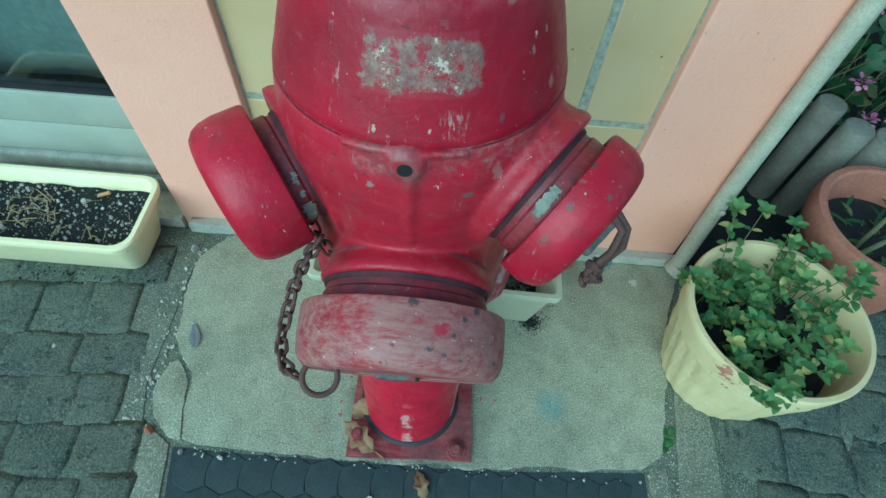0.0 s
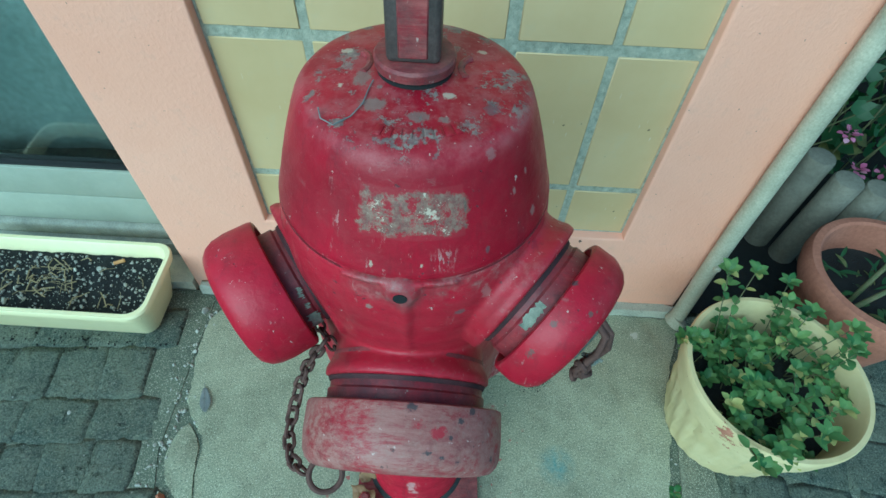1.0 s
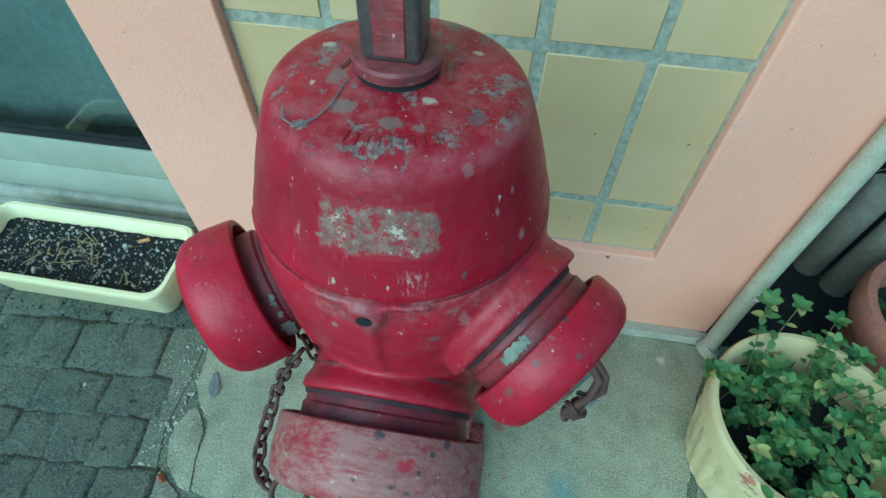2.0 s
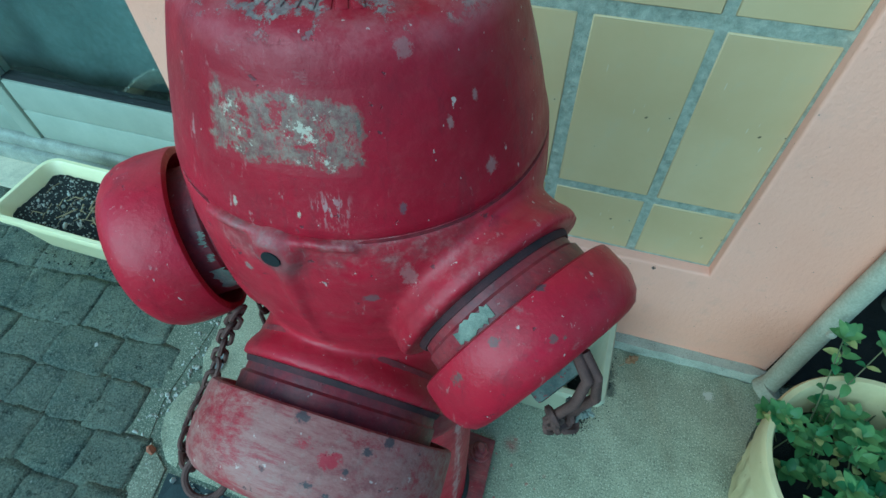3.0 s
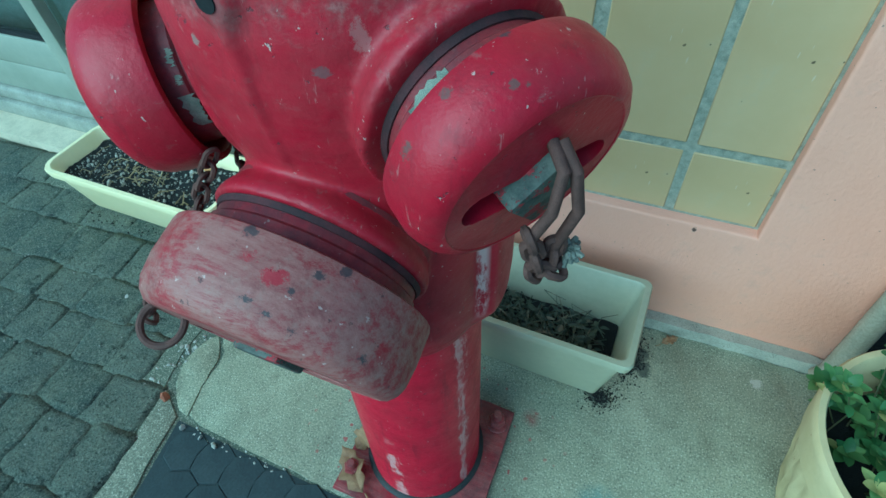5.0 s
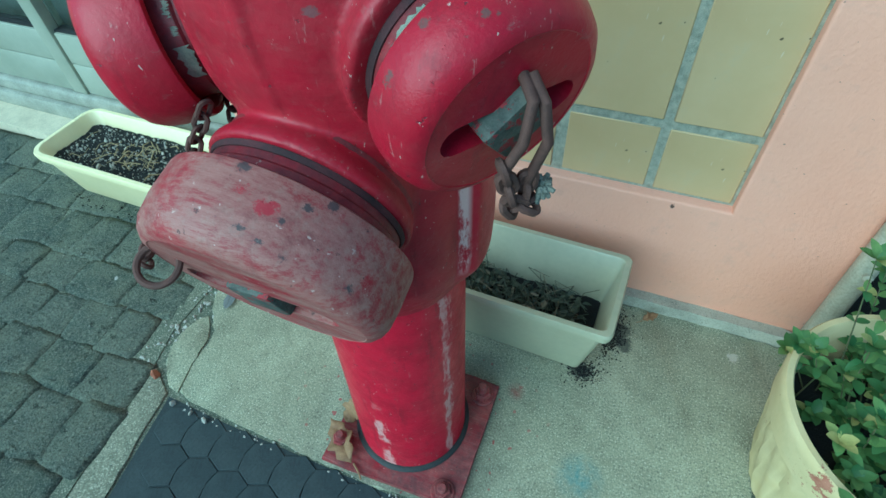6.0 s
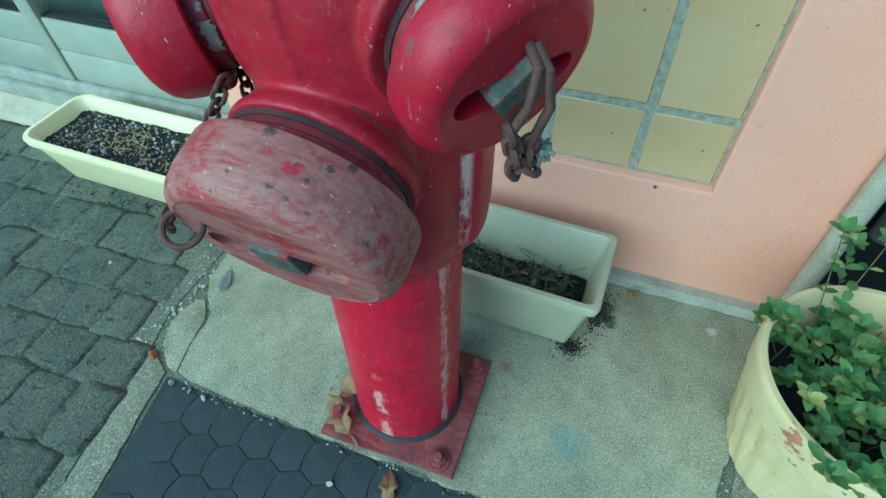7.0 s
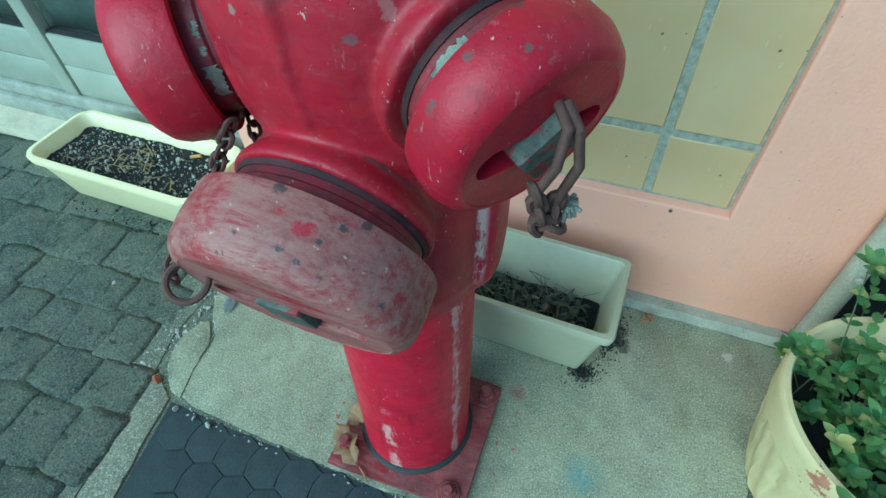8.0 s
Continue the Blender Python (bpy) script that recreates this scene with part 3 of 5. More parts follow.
def slab_mesh(bm, outline, z0, z1, bevel=0.0):
    """A flat stone of any outline."""
    low = [bm.verts.new((x, y, z0)) for x, y in outline]
    bm.faces.new(low[::-1])
    high = [bm.verts.new((x, y, z1)) for x, y in outline]
    top = bm.faces.new(high)
    for i in range(len(low)):
        j = (i + 1) % len(low)
        bm.faces.new((low[i], low[j], high[j], high[i]))
    if bevel:
        bmesh.ops.bevel(bm, geom=list(top.edges), offset=bevel, segments=2, profile=0.5, affect="EDGES")
    return bm


def ragged(pts, step=0.03, amount=0.006, seed=0):
    """An outline with a broken, uneven edge."""
    out = []
    for i, p in enumerate(pts):
        a, b = Vector((*p, 0)), Vector((*pts[(i + 1) % len(pts)], 0))
        count = max(1, int((b - a).length / step))
        for k in range(count):
            q = a.lerp(b, k / count)
            out.append((q.x + amount * noise.noise(Vector((q.x * 25, q.y * 25, seed))), q.y + amount * noise.noise(Vector((q.x * 25, q.y * 25, seed + 9)))))
    return out


def rounded_rect(hx, hy, r, n=5):
    out = []
    for cx, cy, a0 in ((hx - r, hy - r, 0), (-hx + r, hy - r, 90), (-hx + r, -hy + r, 180), (hx - r, -hy + r, 270)):
        for k in range(n + 1):
            a = radians(a0 + 90 * k / n)
            out.append((cx + r * math.cos(a), cy + r * math.sin(a)))
    return out


def trough(bm, sections):
    """A shell through rounded rectangles: (half length, half width, corner radius, height)."""
    rings = [[bm.verts.new((x, y, z)) for x, y in rounded_rect(hx, hy, r)] for hx, hy, r, z in sections]
    for a, b in zip(rings, rings[1:]):
        for i in range(len(a)):
            j = (i + 1) % len(a)
            bm.faces.new((a[i], a[j], b[j], b[i]))
    bm.faces.new(rings[0][::-1])
    bm.faces.new(rings[-1])
    return bm


def pebble(bm, p, r, squash=0.7):
    made = bmesh.ops.create_icosphere(bm, subdivisions=1, radius=r)["verts"]
    turn = Euler((random.random() * 6, random.random() * 6, random.random() * 6)).to_matrix()
    sx = Vector((random.uniform(0.7, 1.4), random.uniform(0.7, 1.2), squash))
    for v in made:
        v.co = Vector(p) + turn @ Vector((v.co.x * sx.x, v.co.y * sx.y, v.co.z * sx.z))


def leaf(bm, p, d, up, length, width, fold=0.25, droop=0.25):
    """A pointed leaf, folded along its rib and drooping."""
    d = d.normalized()
    side = d.cross(up)
    if side.length < 1e-4:
        side = d.orthogonal()
    side.normalize()
    nrm = side.cross(d).normalized()
    rib, left, right = [], [], []
    for k, w in ((0.0, 0.10), (0.14, 0.62), (0.33, 0.98), (0.52, 0.94), (0.72, 0.80), (0.88, 0.42)):
        c = p + d * (length * k) - nrm * (droop * length * k * k)
        rib.append(bm.verts.new(c))
        left.append(bm.verts.new(c + side * (width * w / 2) + nrm * (fold * width * w * w * 0.8)))
        right.append(bm.verts.new(c - side * (width * w / 2) + nrm * (fold * width * w * w * 0.8)))
    tip = bm.verts.new(p + d * length - nrm * (droop * length))
    for k in range(5):
        bm.faces.new((rib[k], rib[k + 1], left[k + 1], left[k]))
        bm.faces.new((rib[k + 1], rib[k], right[k], right[k + 1]))
    bm.faces.new((rib[5], tip, left[5]))
    bm.faces.new((tip, rib[5], right[5]))


# ---- ground ----
bm = bmesh.new()
bmesh.ops.create_grid(bm, x_segments=2, y_segments=2, size=60)
for v in bm.verts:
    v.co.z = -0.045
ground = tagged(part("ground", bm, JOINT), "dark gritty earth and street surface under the paving", "ground", kind="structure")

pavement = thing("pavement", Matrix(), "worn grey granite setts and concrete beside a pink house", "pavement", kind="structure")
# jointing bed
bm = bmesh.new()
slab_mesh(bm, [(-2.6, -2.2), (2.4, -2.2), (2.4, 0.36), (-2.6, 0.36)], -0.05, -0.0050)
part("joint_bed", bm, JOINT, pavement)
# grit swept into the joints of the setts
for outline in ([(-1.8, -0.9), (-0.12, -0.9), (-0.395, -0.36), (-0.452, -0.30), (-0.485, -0.07), (-0.503, 0.0), (-0.497, 0.34), (-1.8, 0.34)], [(0.562, -0.75), (1.45, -0.75), (1.45, 0.34), (0.572, 0.34)]):
    bm = bmesh.new()
    slab_mesh(bm, outline, -0.048, -0.0032)
    part("joint_grit", bm, JOINT, pavement)

# concrete slab round the hydrant's foot, its corner cracked off
SLAB_EDGE = [(-0.405, -0.096), (-0.31, -0.103), (-0.131, -0.108), (0.118, -0.106), (0.27, -0.099), (0.414, -0.088), (0.456, -0.06), (0.476, 0.03),
             (0.493, 0.104), (0.515, 0.219), (0.565, 0.348), (-0.44, 0.348), (-0.492, 0.29), (-0.494, 0.2), (-0.478, 0.1), (-0.456, 0.06), (-0.418, 0.02), (-0.416, -0.03)]
bm = bmesh.new()
slab_mesh(bm, ragged(SLAB_EDGE, 0.012, 0.008), -0.045, 0.0, 0.004)
part("concrete_slab", bm, SLAB, pavement, "pale rough concrete slab with paint drips")
bm = bmesh.new()
slab_mesh(bm, ragged([(-0.408, -0.096), (-0.43, -0.093), (-0.470, -0.058), (-0.488, -0.005), (-0.482, 0.03), (-0.463, 0.055), (-0.4285, 0.018), (-0.4265, -0.03)], 0.012, 0.003, 3), -0.045, -0.0025, 0.004)
part("slab_corner", bm, SLAB, pavement, "corner cracked off the concrete slab")

# kerb strips
bm = bmesh.new()
slab_mesh(bm, ragged([(-0.38, -1.0), (-0.30, -1.0), (-0.390, -0.30), (-0.424, -0.104), (-0.478, -0.07), (-0.445, -0.31)], 0.02, 0.005, 5), -0.045, -0.0012, 0.003)
part("kerb_strip", bm, CURB, pavement)
bm = bmesh.new()
slab_mesh(bm, ragged([(0.46, -1.0), (0.55, -1.0), (0.553, -0.131), (0.558, -0.014), (0.565, 0.15), (0.512, 0.15), (0.494, 0.003), (0.472, -0.135)], 0.03, 0.004, 6), -0.045, -0.002, 0.003)
part("kerb_strip", bm, CURB, pavement)
bm = bmesh.new()
slab_mesh(bm, ragged([(0.42, -1.0), (0.456, -1.0), (0.462, -0.08), (0.424, -0.094)], 0.03, 0.003, 8), -0.045, -0.004, 0.003)
part("kerb_strip", bm, CURB, pavement)

# dark paving of interlocking waved pads
bm = bmesh.new()
slab_mesh(bm, [(-0.31, -1.0), (0.417, -1.0), (0.418, -0.095), (0.118, -0.112), (-0.31, -0.11), (-0.418, -0.106), (-0.386, -0.30)], -0.045, -0.0042)
part("dark_paver_bed", bm, PAD, pavement)

# granite setts
random.seed(3)
SETTS = []
for k in range(9):
    bm = bmesh.new()
    hx, hy = 0.5, 0.5
    out = []
    for i in range(4):
        cx, cy = ((-1, -1), (1, -1), (1, 1), (-1, 1))[i]
        nx, ny = ((-1, -1), (1, -1), (1, 1), (-1, 1))[(i + 1) % 4]
        px, py = cx * hx * random.uniform(0.84, 1.02), cy * hy * random.uniform(0.84, 1.02)
        out.append((px, py))
        out.append(((cx + nx) / 2 * hx * random.uniform(0.9, 1.03), (cy + ny) / 2 * hy * random.uniform(0.9, 1.03)))
    cut = []
    for i in range(len(out)):
        a, b = Vector(out[i]), Vector(out[(i + 1) % len(out)])
        cut += [a.lerp(b, 0.09), a.lerp(b, 0.91)]
    low = [bm.verts.new((p.x * 0.98, p.y * 0.98, -0.04)) for p in cut]
    mid = [bm.verts.new((p.x, p.y, -0.010)) for p in cut]
    high = [bm.verts.new((p.x * 0.955, p.y * 0.955, -0.0022 + random.uniform(-0.0012, 0.0008))) for p in cut]
    crest = [bm.verts.new((p.x * 0.72, p.y * 0.72, -0.0004 + random.uniform(-0.0012, 0.0014))) for p in cut]
    top = bm.verts.new((0, 0, random.uniform(-0.001, 0.0008)))
    for i in range(len(cut)):
        j = (i + 1) % len(cut)
        bm.faces.new((low[i], low[j], mid[j], mid[i]))
        bm.faces.new((mid[i], mid[j], high[j], high[i]))
        bm.faces.new((high[i], high[j], crest[j], crest[i]))
        bm.faces.new((crest[i], crest[j], top))
    SETTS.append(mesh_of(bm, "sett", GRANITE))


def lay_setts(x0, x1, y0, y1, turn, inside):
    y = y0
    while y < y1:
        h = random.uniform(0.080, 0.118)
        x = x0 + random.uniform(0, 0.08)
        while x < x1:
            w = random.uniform(0.072, 0.145)
            c = Matrix.Rotation(radians(turn), 3, "Z") @ Vector((x + w / 2, y + h / 2, 0))
            if inside(c.x, c.y):
                m = Matrix.LocRotScale((c.x, c.y, random.uniform(-0.0012, 0.0006)), Euler((random.uniform(-0.014, 0.014), random.uniform(-0.014, 0.014), radians(turn) + random.uniform(-0.12, 0.12) + random.choice((0, math.pi)))), (w + 0.019, h + 0.019, 1))
                piece("sett", random.choice(SETTS), m, pavement)
            x += w
        y += h


# ---- house wall ----
wall = tagged(new("wall_north"), "salmon-pink stuccoed house wall with a recessed panel of ochre tiles", "wall", kind="structure")
WX = (-0.548, -0.331, 0.367, 0.550)
WZ = (-0.05, 0.247, 2.6, 3.3)
FRONT, TILED = 0.371, 0.389
bm = bmesh.new()
grid = [[bm.verts.new((x, FRONT, z)) for z in WZ] for x in WX]
for i in range(3):
    for j in range(3):
        if (i, j) != (1, 1):
            bm.faces.new((grid[i][j], grid[i + 1][j], grid[i + 1][j + 1], grid[i][j + 1]))
deep = bmesh.ops.extrude_face_region(bm, geom=list(bm.faces))["geom"]
for v in deep:
    if isinstance(v, bmesh.types.BMVert):
        v.co.y = 0.60
bm.normal_update()
corner = [e for e in bm.edges if len(e.link_faces) == 2 and e.calc_face_angle(0) > 1.2 and all(v.co.y < 0.4 for v in e.verts)]
bmesh.ops.bevel(bm, geom=corner, offset=0.005, segments=3, profile=0.5, affect="EDGES")
part("stucco_frame", bm, PINK, wall)
bm = bmesh.new()
box(bm, -0.331, 0.367, TILED + 0.0018, 0.50, 0.247, 2.6)
part("grout_bed", bm, GROUT, wall)
bm = bmesh.new()
outline = ragged([(-0.53, 0.351), (0.55, 0.350), (0.55, 0.3705), (-0.53, 0.3705)], 0.03, 0.004, 11)
slab_mesh(bm, outline, -0.045, 0.026, 0.006)
plinth = tagged(part("trim_plinth", bm, PLINTH), "low grey concrete strip along the wall's foot", "trim", kind="structure")

# rest of the house, closing the place
bm = bmesh.new()
box(bm, -6, -0.55, 0.50, 0.62, 2.3, 3.3)
box(bm, -6, -2.6, 0.40, 0.62, -0.05, 2.298)
wall_left = tagged(part("wall_west", bm, PINK), "salmon-pink stuccoed wall beside the glazed door", "wall", kind="structure")
bm = bmesh.new()
box(bm, 0.45, 0.548, 0.602, 2.2, -0.05, 3.3)
box(bm, 0.5485, 6, 1.9, 2.1, -0.05, 3.3)
wall_right = tagged(part("wall_east", bm, PLASTER), "shaded plaster wall behind the flower bed", "wall", kind="structure")
bm = bmesh.new()
box(bm, -6, 0.576, 0.35, 4, 3.302, 3.45)
tagged(part("roof", bm, PLASTER), "plain roof slab of the house", "roof", kind="structure")

# ---- glazed door ----
door = thing("door_1", Matrix(), "white glazed door with a low panelled rail", "door", kind="structure")
bm = bmesh.new()
outline = ragged([(-2.6, 0.365), (-0.55, 0.363), (-0.55, 0.52), (-2.6, 0.52)], 0.05, 0.003, 14)
slab_mesh(bm, outline, -0.045, 0.022, 0.006)
tagged(part("door_step", bm, STEP), "pale worn stone doorstep", "step", kind="structure")
bm = bmesh.new()
box(bm, -2.6, -0.549, 0.436, 0.51, 0.022, 0.066, 0.004)
part("threshold", bm, TRACK, door, "dirty pale door threshold")
bm = bmesh.new()
box(bm, -2.6, -0.549, 0.446, 0.500, 0.066, 0.106, 0.010, 3)
part("sill_rail", bm, TRACK, door)
for z0, z1 in ((0.108, 0.190), (0.192, 0.268)):
    bm = bmesh.new()
    box(bm, -1.115, -0.549, 0.460, 0.50, z0, z1, 0.002)
    part("rail_board", bm, FRAME_WHITE, door)
    bm = bmesh.new()
    box(bm, -2.5, -1.167, 0.460, 0.50, z0, z1, 0.002)
    part("rail_board", bm, FRAME_WHITE, door)
for x0, x1 in ((-1.165, -1.117), (-2.6, -2.502)):
    bm = bmesh.new()
    box(bm, x0, x1, 0.454, 0.502, 0.107, 2.3, 0.004)
    part("stile", bm, FRAME_WHITE, door)
for x0, x1 in ((-1.116, -0.549), (-2.5, -1.166)):
    bm = bmesh.new()
    box(bm, x0, x1, 0.466, 0.496, 0.269, 0.2735, 0.001)
    part("joint_line", bm, BLACK, door)
    bm = bmesh.new()
    box(bm, x0, x1, 0.480, 0.484, 0.2735, 2.3)
    pane = part("pane", bm, GLASS, door)
    pane.visible_shadow = False
# folded sheet standing in for the glass's pale upright reflections; dark room behind
bm = bmesh.new()
cols = 160
lower, upper = [], []
for i in range(cols + 1):
    x = -2.5 + 1.96 * i / cols
    yy = 0.57 + 0.010 * math.sin(x * 16 + 2 * math.sin(x * 5)) + 0.002 * math.sin(x * 47)
    lower.append(bm.verts.new((x, yy, 0.22)))
    upper.append(bm.verts.new((x, yy + 0.004 * math.sin(x * 50), 2.3)))
for i in range(cols):
    bm.faces.new((lower[i], lower[i + 1], upper[i + 1], upper[i]))
curtain = part("curtain", bm, REFLECTION_SHEET)
curtain.modifiers.new("sheet", "SOLIDIFY").thickness = 0.002
tagged(curtain, "added grey folded sheet behind the door glass, imitating its reflections", "curtain")
bm = bmesh.new()
box(bm, -2.7, -0.549, 1.4, 1.5, -0.05, 2.3)
tagged(part("wall_inside", bm, PLASTER), "plain inner wall of the room", "wall", kind="structure")

# ---- hydrant ----
HYDRANT = pose(-0.010, 0.0075, 0, -1.76, 0.4, 0)
hydrant = thing("fire_hydrant", HYDRANT, "chipped red cast-iron fire hydrant with three capped outlets", "fire hydrant")
UPRIGHT = HYDRANT.inverted()


def outlet(start, azimuth, tilt):
    """The frame of an outlet on the hydrant: its z axis runs outwards along the axis of the opening, its y axis upwards."""
    p, a = radians(azimuth), radians(tilt)
    d = Vector((math.sin(p) * math.cos(a), -math.cos(p) * math.cos(a), -math.sin(a)))
    u = Vector((math.cos(p), math.sin(p), 0))
    v = d.cross(u)
    m = Matrix((u, v, d)).transposed().to_4x4()
    m.translation = start
    return UPRIGHT @ m


OUT_F = outlet((-0.0065, 0.0292, 0.5822), -0.8, 18.5)
OUT_R = outlet((-0.0013, 0.0347, 0.6971), 56.1, 16.1)
OUT_L = outlet((-0.0167, 0.0483, 0.6607), -56, 8)

# the casing: bowl and three bosses cast in one piece
bm = bmesh.new()
lathe(bm, [(0.081, 0.385), (0.0835, 0.395), (0.091, 0.412), (0.0955, 0.432), (0.097, 0.46), (0.0975, 0.60), (0.101, 0.62), (0.1075, 0.648), (0.112, 0.682), (0.1125, 0.71), (0.1105, 0.73), (0.1095, 0.737), (0.106, 0.7395)], 96)
# the thicker rear half of the casting below the outlets
for v in bm.verts:
    a = abs(math.degrees(math.atan2(v.co.x, -v.co.y)))
    if a > 74 and 0.40 < v.co.z < 0.61:
        k = 1 + 0.135 * min(1, (a - 74) / 2) * min(1, (v.co.z - 0.40) / 0.03)
        v.co.x, v.co.y = v.co.x * k, v.co.y * k
lathe(bm, [(0.074, 0.02), (0.072, 0.065), (0.0735, 0.085), (0.0785, 0.094), (0.0800, 0.098), (0.0800, 0.104), (0.076, 0.105)], 64, OUT_F)
for o, far in ((OUT_R, 0.118), (OUT_L, 0.106)):
    lathe(bm, [(0.064, 0.02), (0.062, far - 0.028), (0.0635, far - 0.014), (0.0665, far - 0.008), (0.0665, far - 0.001), (0.063, far)], 64, o)
# drain nub with its rib
lathe(bm, [(0.017, 0.08), (0.0135, 0.1125), (0.0095, 0.1170)], 24, pose(-0.002, 0, 0.729, 90, 0, 0))
tube(bm, [(0, -0.111, 0.720), (0.001, -0.1095, 0.68), (0.002, -0.102, 0.635)], 0.0065, 10, 0.7)
tube(bm, [(0.1112 * math.sin(radians(a)), -0.1112 * math.cos(radians(a)), 0.7385 - 0.000004 * a * a) for a in range(-24, 21, 4)], 0.0024, 8)
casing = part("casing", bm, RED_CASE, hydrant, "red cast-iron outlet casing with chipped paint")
rem = casing.modifiers.new("cast", "REMESH")
rem.mode, rem.voxel_size, rem.use_smooth_shade = "VOXEL", 0.0022, True
sm = casing.modifiers.new("soft", "SMOOTH")
sm.factor, sm.iterations = 0.5, 7
# black disc flush with the nub, painting the dark inside of the hole
bm = bmesh.new()
lathe(bm, [(0.0050, 0.10), (0.0050, 0.1178)], 20, pose(-0.002, 0, 0.729, 90, 0, 0))
part("drain_hole", bm, BLACK, casing)

# the bonnet
bm = bmesh.new()
lathe(bm, [(0.104, 0.7375), (0.1078, 0.739), (0.1088, 0.7415), (0.1078, 0.7455), (0.1055, 0.752), (0.1015, 0.767), (0.0965, 0.784), (0.0915, 0.799), (0.0872, 0.811), (0.0842, 0.8185), (0.0822, 0.822), (0.079, 0.8255), (0.0745, 0.828), (0.068, 0.8297), (0.050, 0.832), (0.030, 0.8345), (0.026, 0.835)], 96)
bonnet = part("bonnet", bm, RED_BONNET, hydrant, "red domed bonnet with a torn sticker and bare crown")
bm = bmesh.new()
lathe(bm, [(0.1040, 0.7366), (0.1090, 0.7371), (0.1091, 0.7379), (0.1040, 0.7384)], 96)
part("seam", bm, NECK, bonnet)
# worn raised marks on the crown, no longer legible
for k in range(9):
    a = radians(-16 + 5.6 * k)
    bm = bmesh.new()
    box(bm, -0.0026, 0.0026, -0.0045, 0.0045, -0.001, 0.0012, 0.0008, 2)
    m = Matrix.Rotation(a, 4, "Z") @ pose(0, -0.064, 0.8298, 6, 0, 0)
    bmesh.ops.transform(bm, matrix=m, verts=bm.verts)
    part("raised_mark", bm, RED_BONNET, bonnet)
# recesses beside the stem
for s in (-1, 1):
    bm = bmesh.new()
    tube(bm, [(s * (0.041 + 0.010 * math.cos(t)), 0.004 + 0.014 * math.sin(t), 0.8332) for t in (1.9, 2.3, 2.7, 3.14, 3.6, 4.0)], 0.0028, 8)
    part("crown_lug", bm, RED_PLATE, bonnet)

# stem and collar
bm = bmesh.new()
lathe(bm, [(0.0255, 0.832), (0.026, 0.837), (0.0235, 0.8385)], 40)
part("stem_seal", bm, BLACK, hydrant)
bm = bmesh.new()
lathe(bm, [(0.0235, 0.838), (0.0272, 0.8395), (0.0278, 0.8455), (0.0264, 0.8475), (0.018, 0.8485)], 40)
part("collar", bm, RED_PLATE, hydrant)
bm = bmesh.new()
box(bm, -0.0175, 0.0175, -0.0175, 0.0175, 0.848, 0.945, 0.004, 3)
stem = part("stem", bm, DARK_STEM, hydrant, "square dark steel operating stem with worn red paint")
bm = bmesh.new()
box(bm, -0.0095, 0.0095, -0.0185, -0.016, 0.852, 0.912, 0.001, 1)
part("paint_patch", bm, RED_PLATE, stem)

# the barrel
bm = bmesh.new()
prof = [(0.0825, -0.012), (0.0825, 0.12), (0.0825, 0.30), (0.082, 0.40)]
lathe(bm, prof, 72)
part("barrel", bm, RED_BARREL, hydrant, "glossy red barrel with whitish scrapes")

# the base plate and its bolts, level on the slab
bm = bmesh.new()
slab_mesh(bm, ragged([(-0.114, -0.104), (0.105, -0.098), (0.103, 0.106), (-0.112, 0.106)], 0.04, 0.0015, 2), -0.004, 0.011, 0.003)
plate = part("base_plate", bm, RED_PLATE, hydrant, "square red base plate with worn dusty paint")
plate.matrix_basis = UPRIGHT
bm = bmesh.new()
lathe(bm, [(0.0885, 0.011), (0.0895, 0.0125), (0.0870, 0.0150), (0.0835, 0.0165)], 64, Matrix.Translation((-0.010, 0.0075, 0)))
ring = part("sealant_ring", bm, TAR, hydrant)
ring.matrix_basis = UPRIGHT
for bx, by, tall in ((0.083, 0.078, 1.0), (0.078, -0.083, 0.45), (-0.096, -0.070, 0.7), (-0.088, 0.083, 1.0)):
    bm = bmesh.new()
    lathe(bm, [(0.017, 0.011), (0.0175, 0.0145), (0.0165, 0.0155)], 24, Matrix.Translation((bx, by, 0)))
    lathe(bm, [(0.0125, 0.0155), (0.0132, 0.018), (0.0132, 0.0155 + 0.012 * tall), (0.0115, 0.018 + 0.012 * tall)], 6, Matrix.Translation((bx, by, 0)))
    lathe(bm, [(0.0072, 0.016 + 0.012 * tall), (0.0070, 0.018 + 0.026 * tall), (0.0055, 0.020 + 0.026 * tall)], 16, Matrix.Translation((bx, by, 0)))
    bolt = part("bolt", bm, RED_PLATE, hydrant)
    bolt.matrix_basis = UPRIGHT


def slotted_face(bm, m, r, s1, half, wide, deep):
    """The cap's flat face with a long round-ended slot sunk into it."""
    n = 64
    outer, inner, floor = [], [], []
    for k in range(n):
        a = 2 * math.pi * k / n
        ca, sa = math.cos(a), math.sin(a)
        # the slot's edge in this direction
        t = 1e9
        if abs(sa) > 1e-6:
            q = wide / abs(sa)
            if abs(q * ca) <= half:
                t = q
        if t > 1e8:
            e = abs(ca) * half
            t = e + math.sqrt(max(0.0, e * e - half * half + wide * wide))
        outer.append(bm.verts.new(m @ Vector((r * ca, r * sa, s1 - 0.0012))))
        inner.append(bm.verts.new(m @ Vector((t * ca, t * sa, s1 - 0.0005))))
        floor.append(bm.verts.new(m @ Vector((t * ca * 0.96, t * sa * 0.96, s1 - deep))))
    for k in range(n):
        q = (k + 1) % n
        bm.faces.new((outer[k], outer[q], inner[q], inner[k]))
        bm.faces.new((inner[k], inner[q], floor[q], floor[k]))
    bm.faces.new(floor)


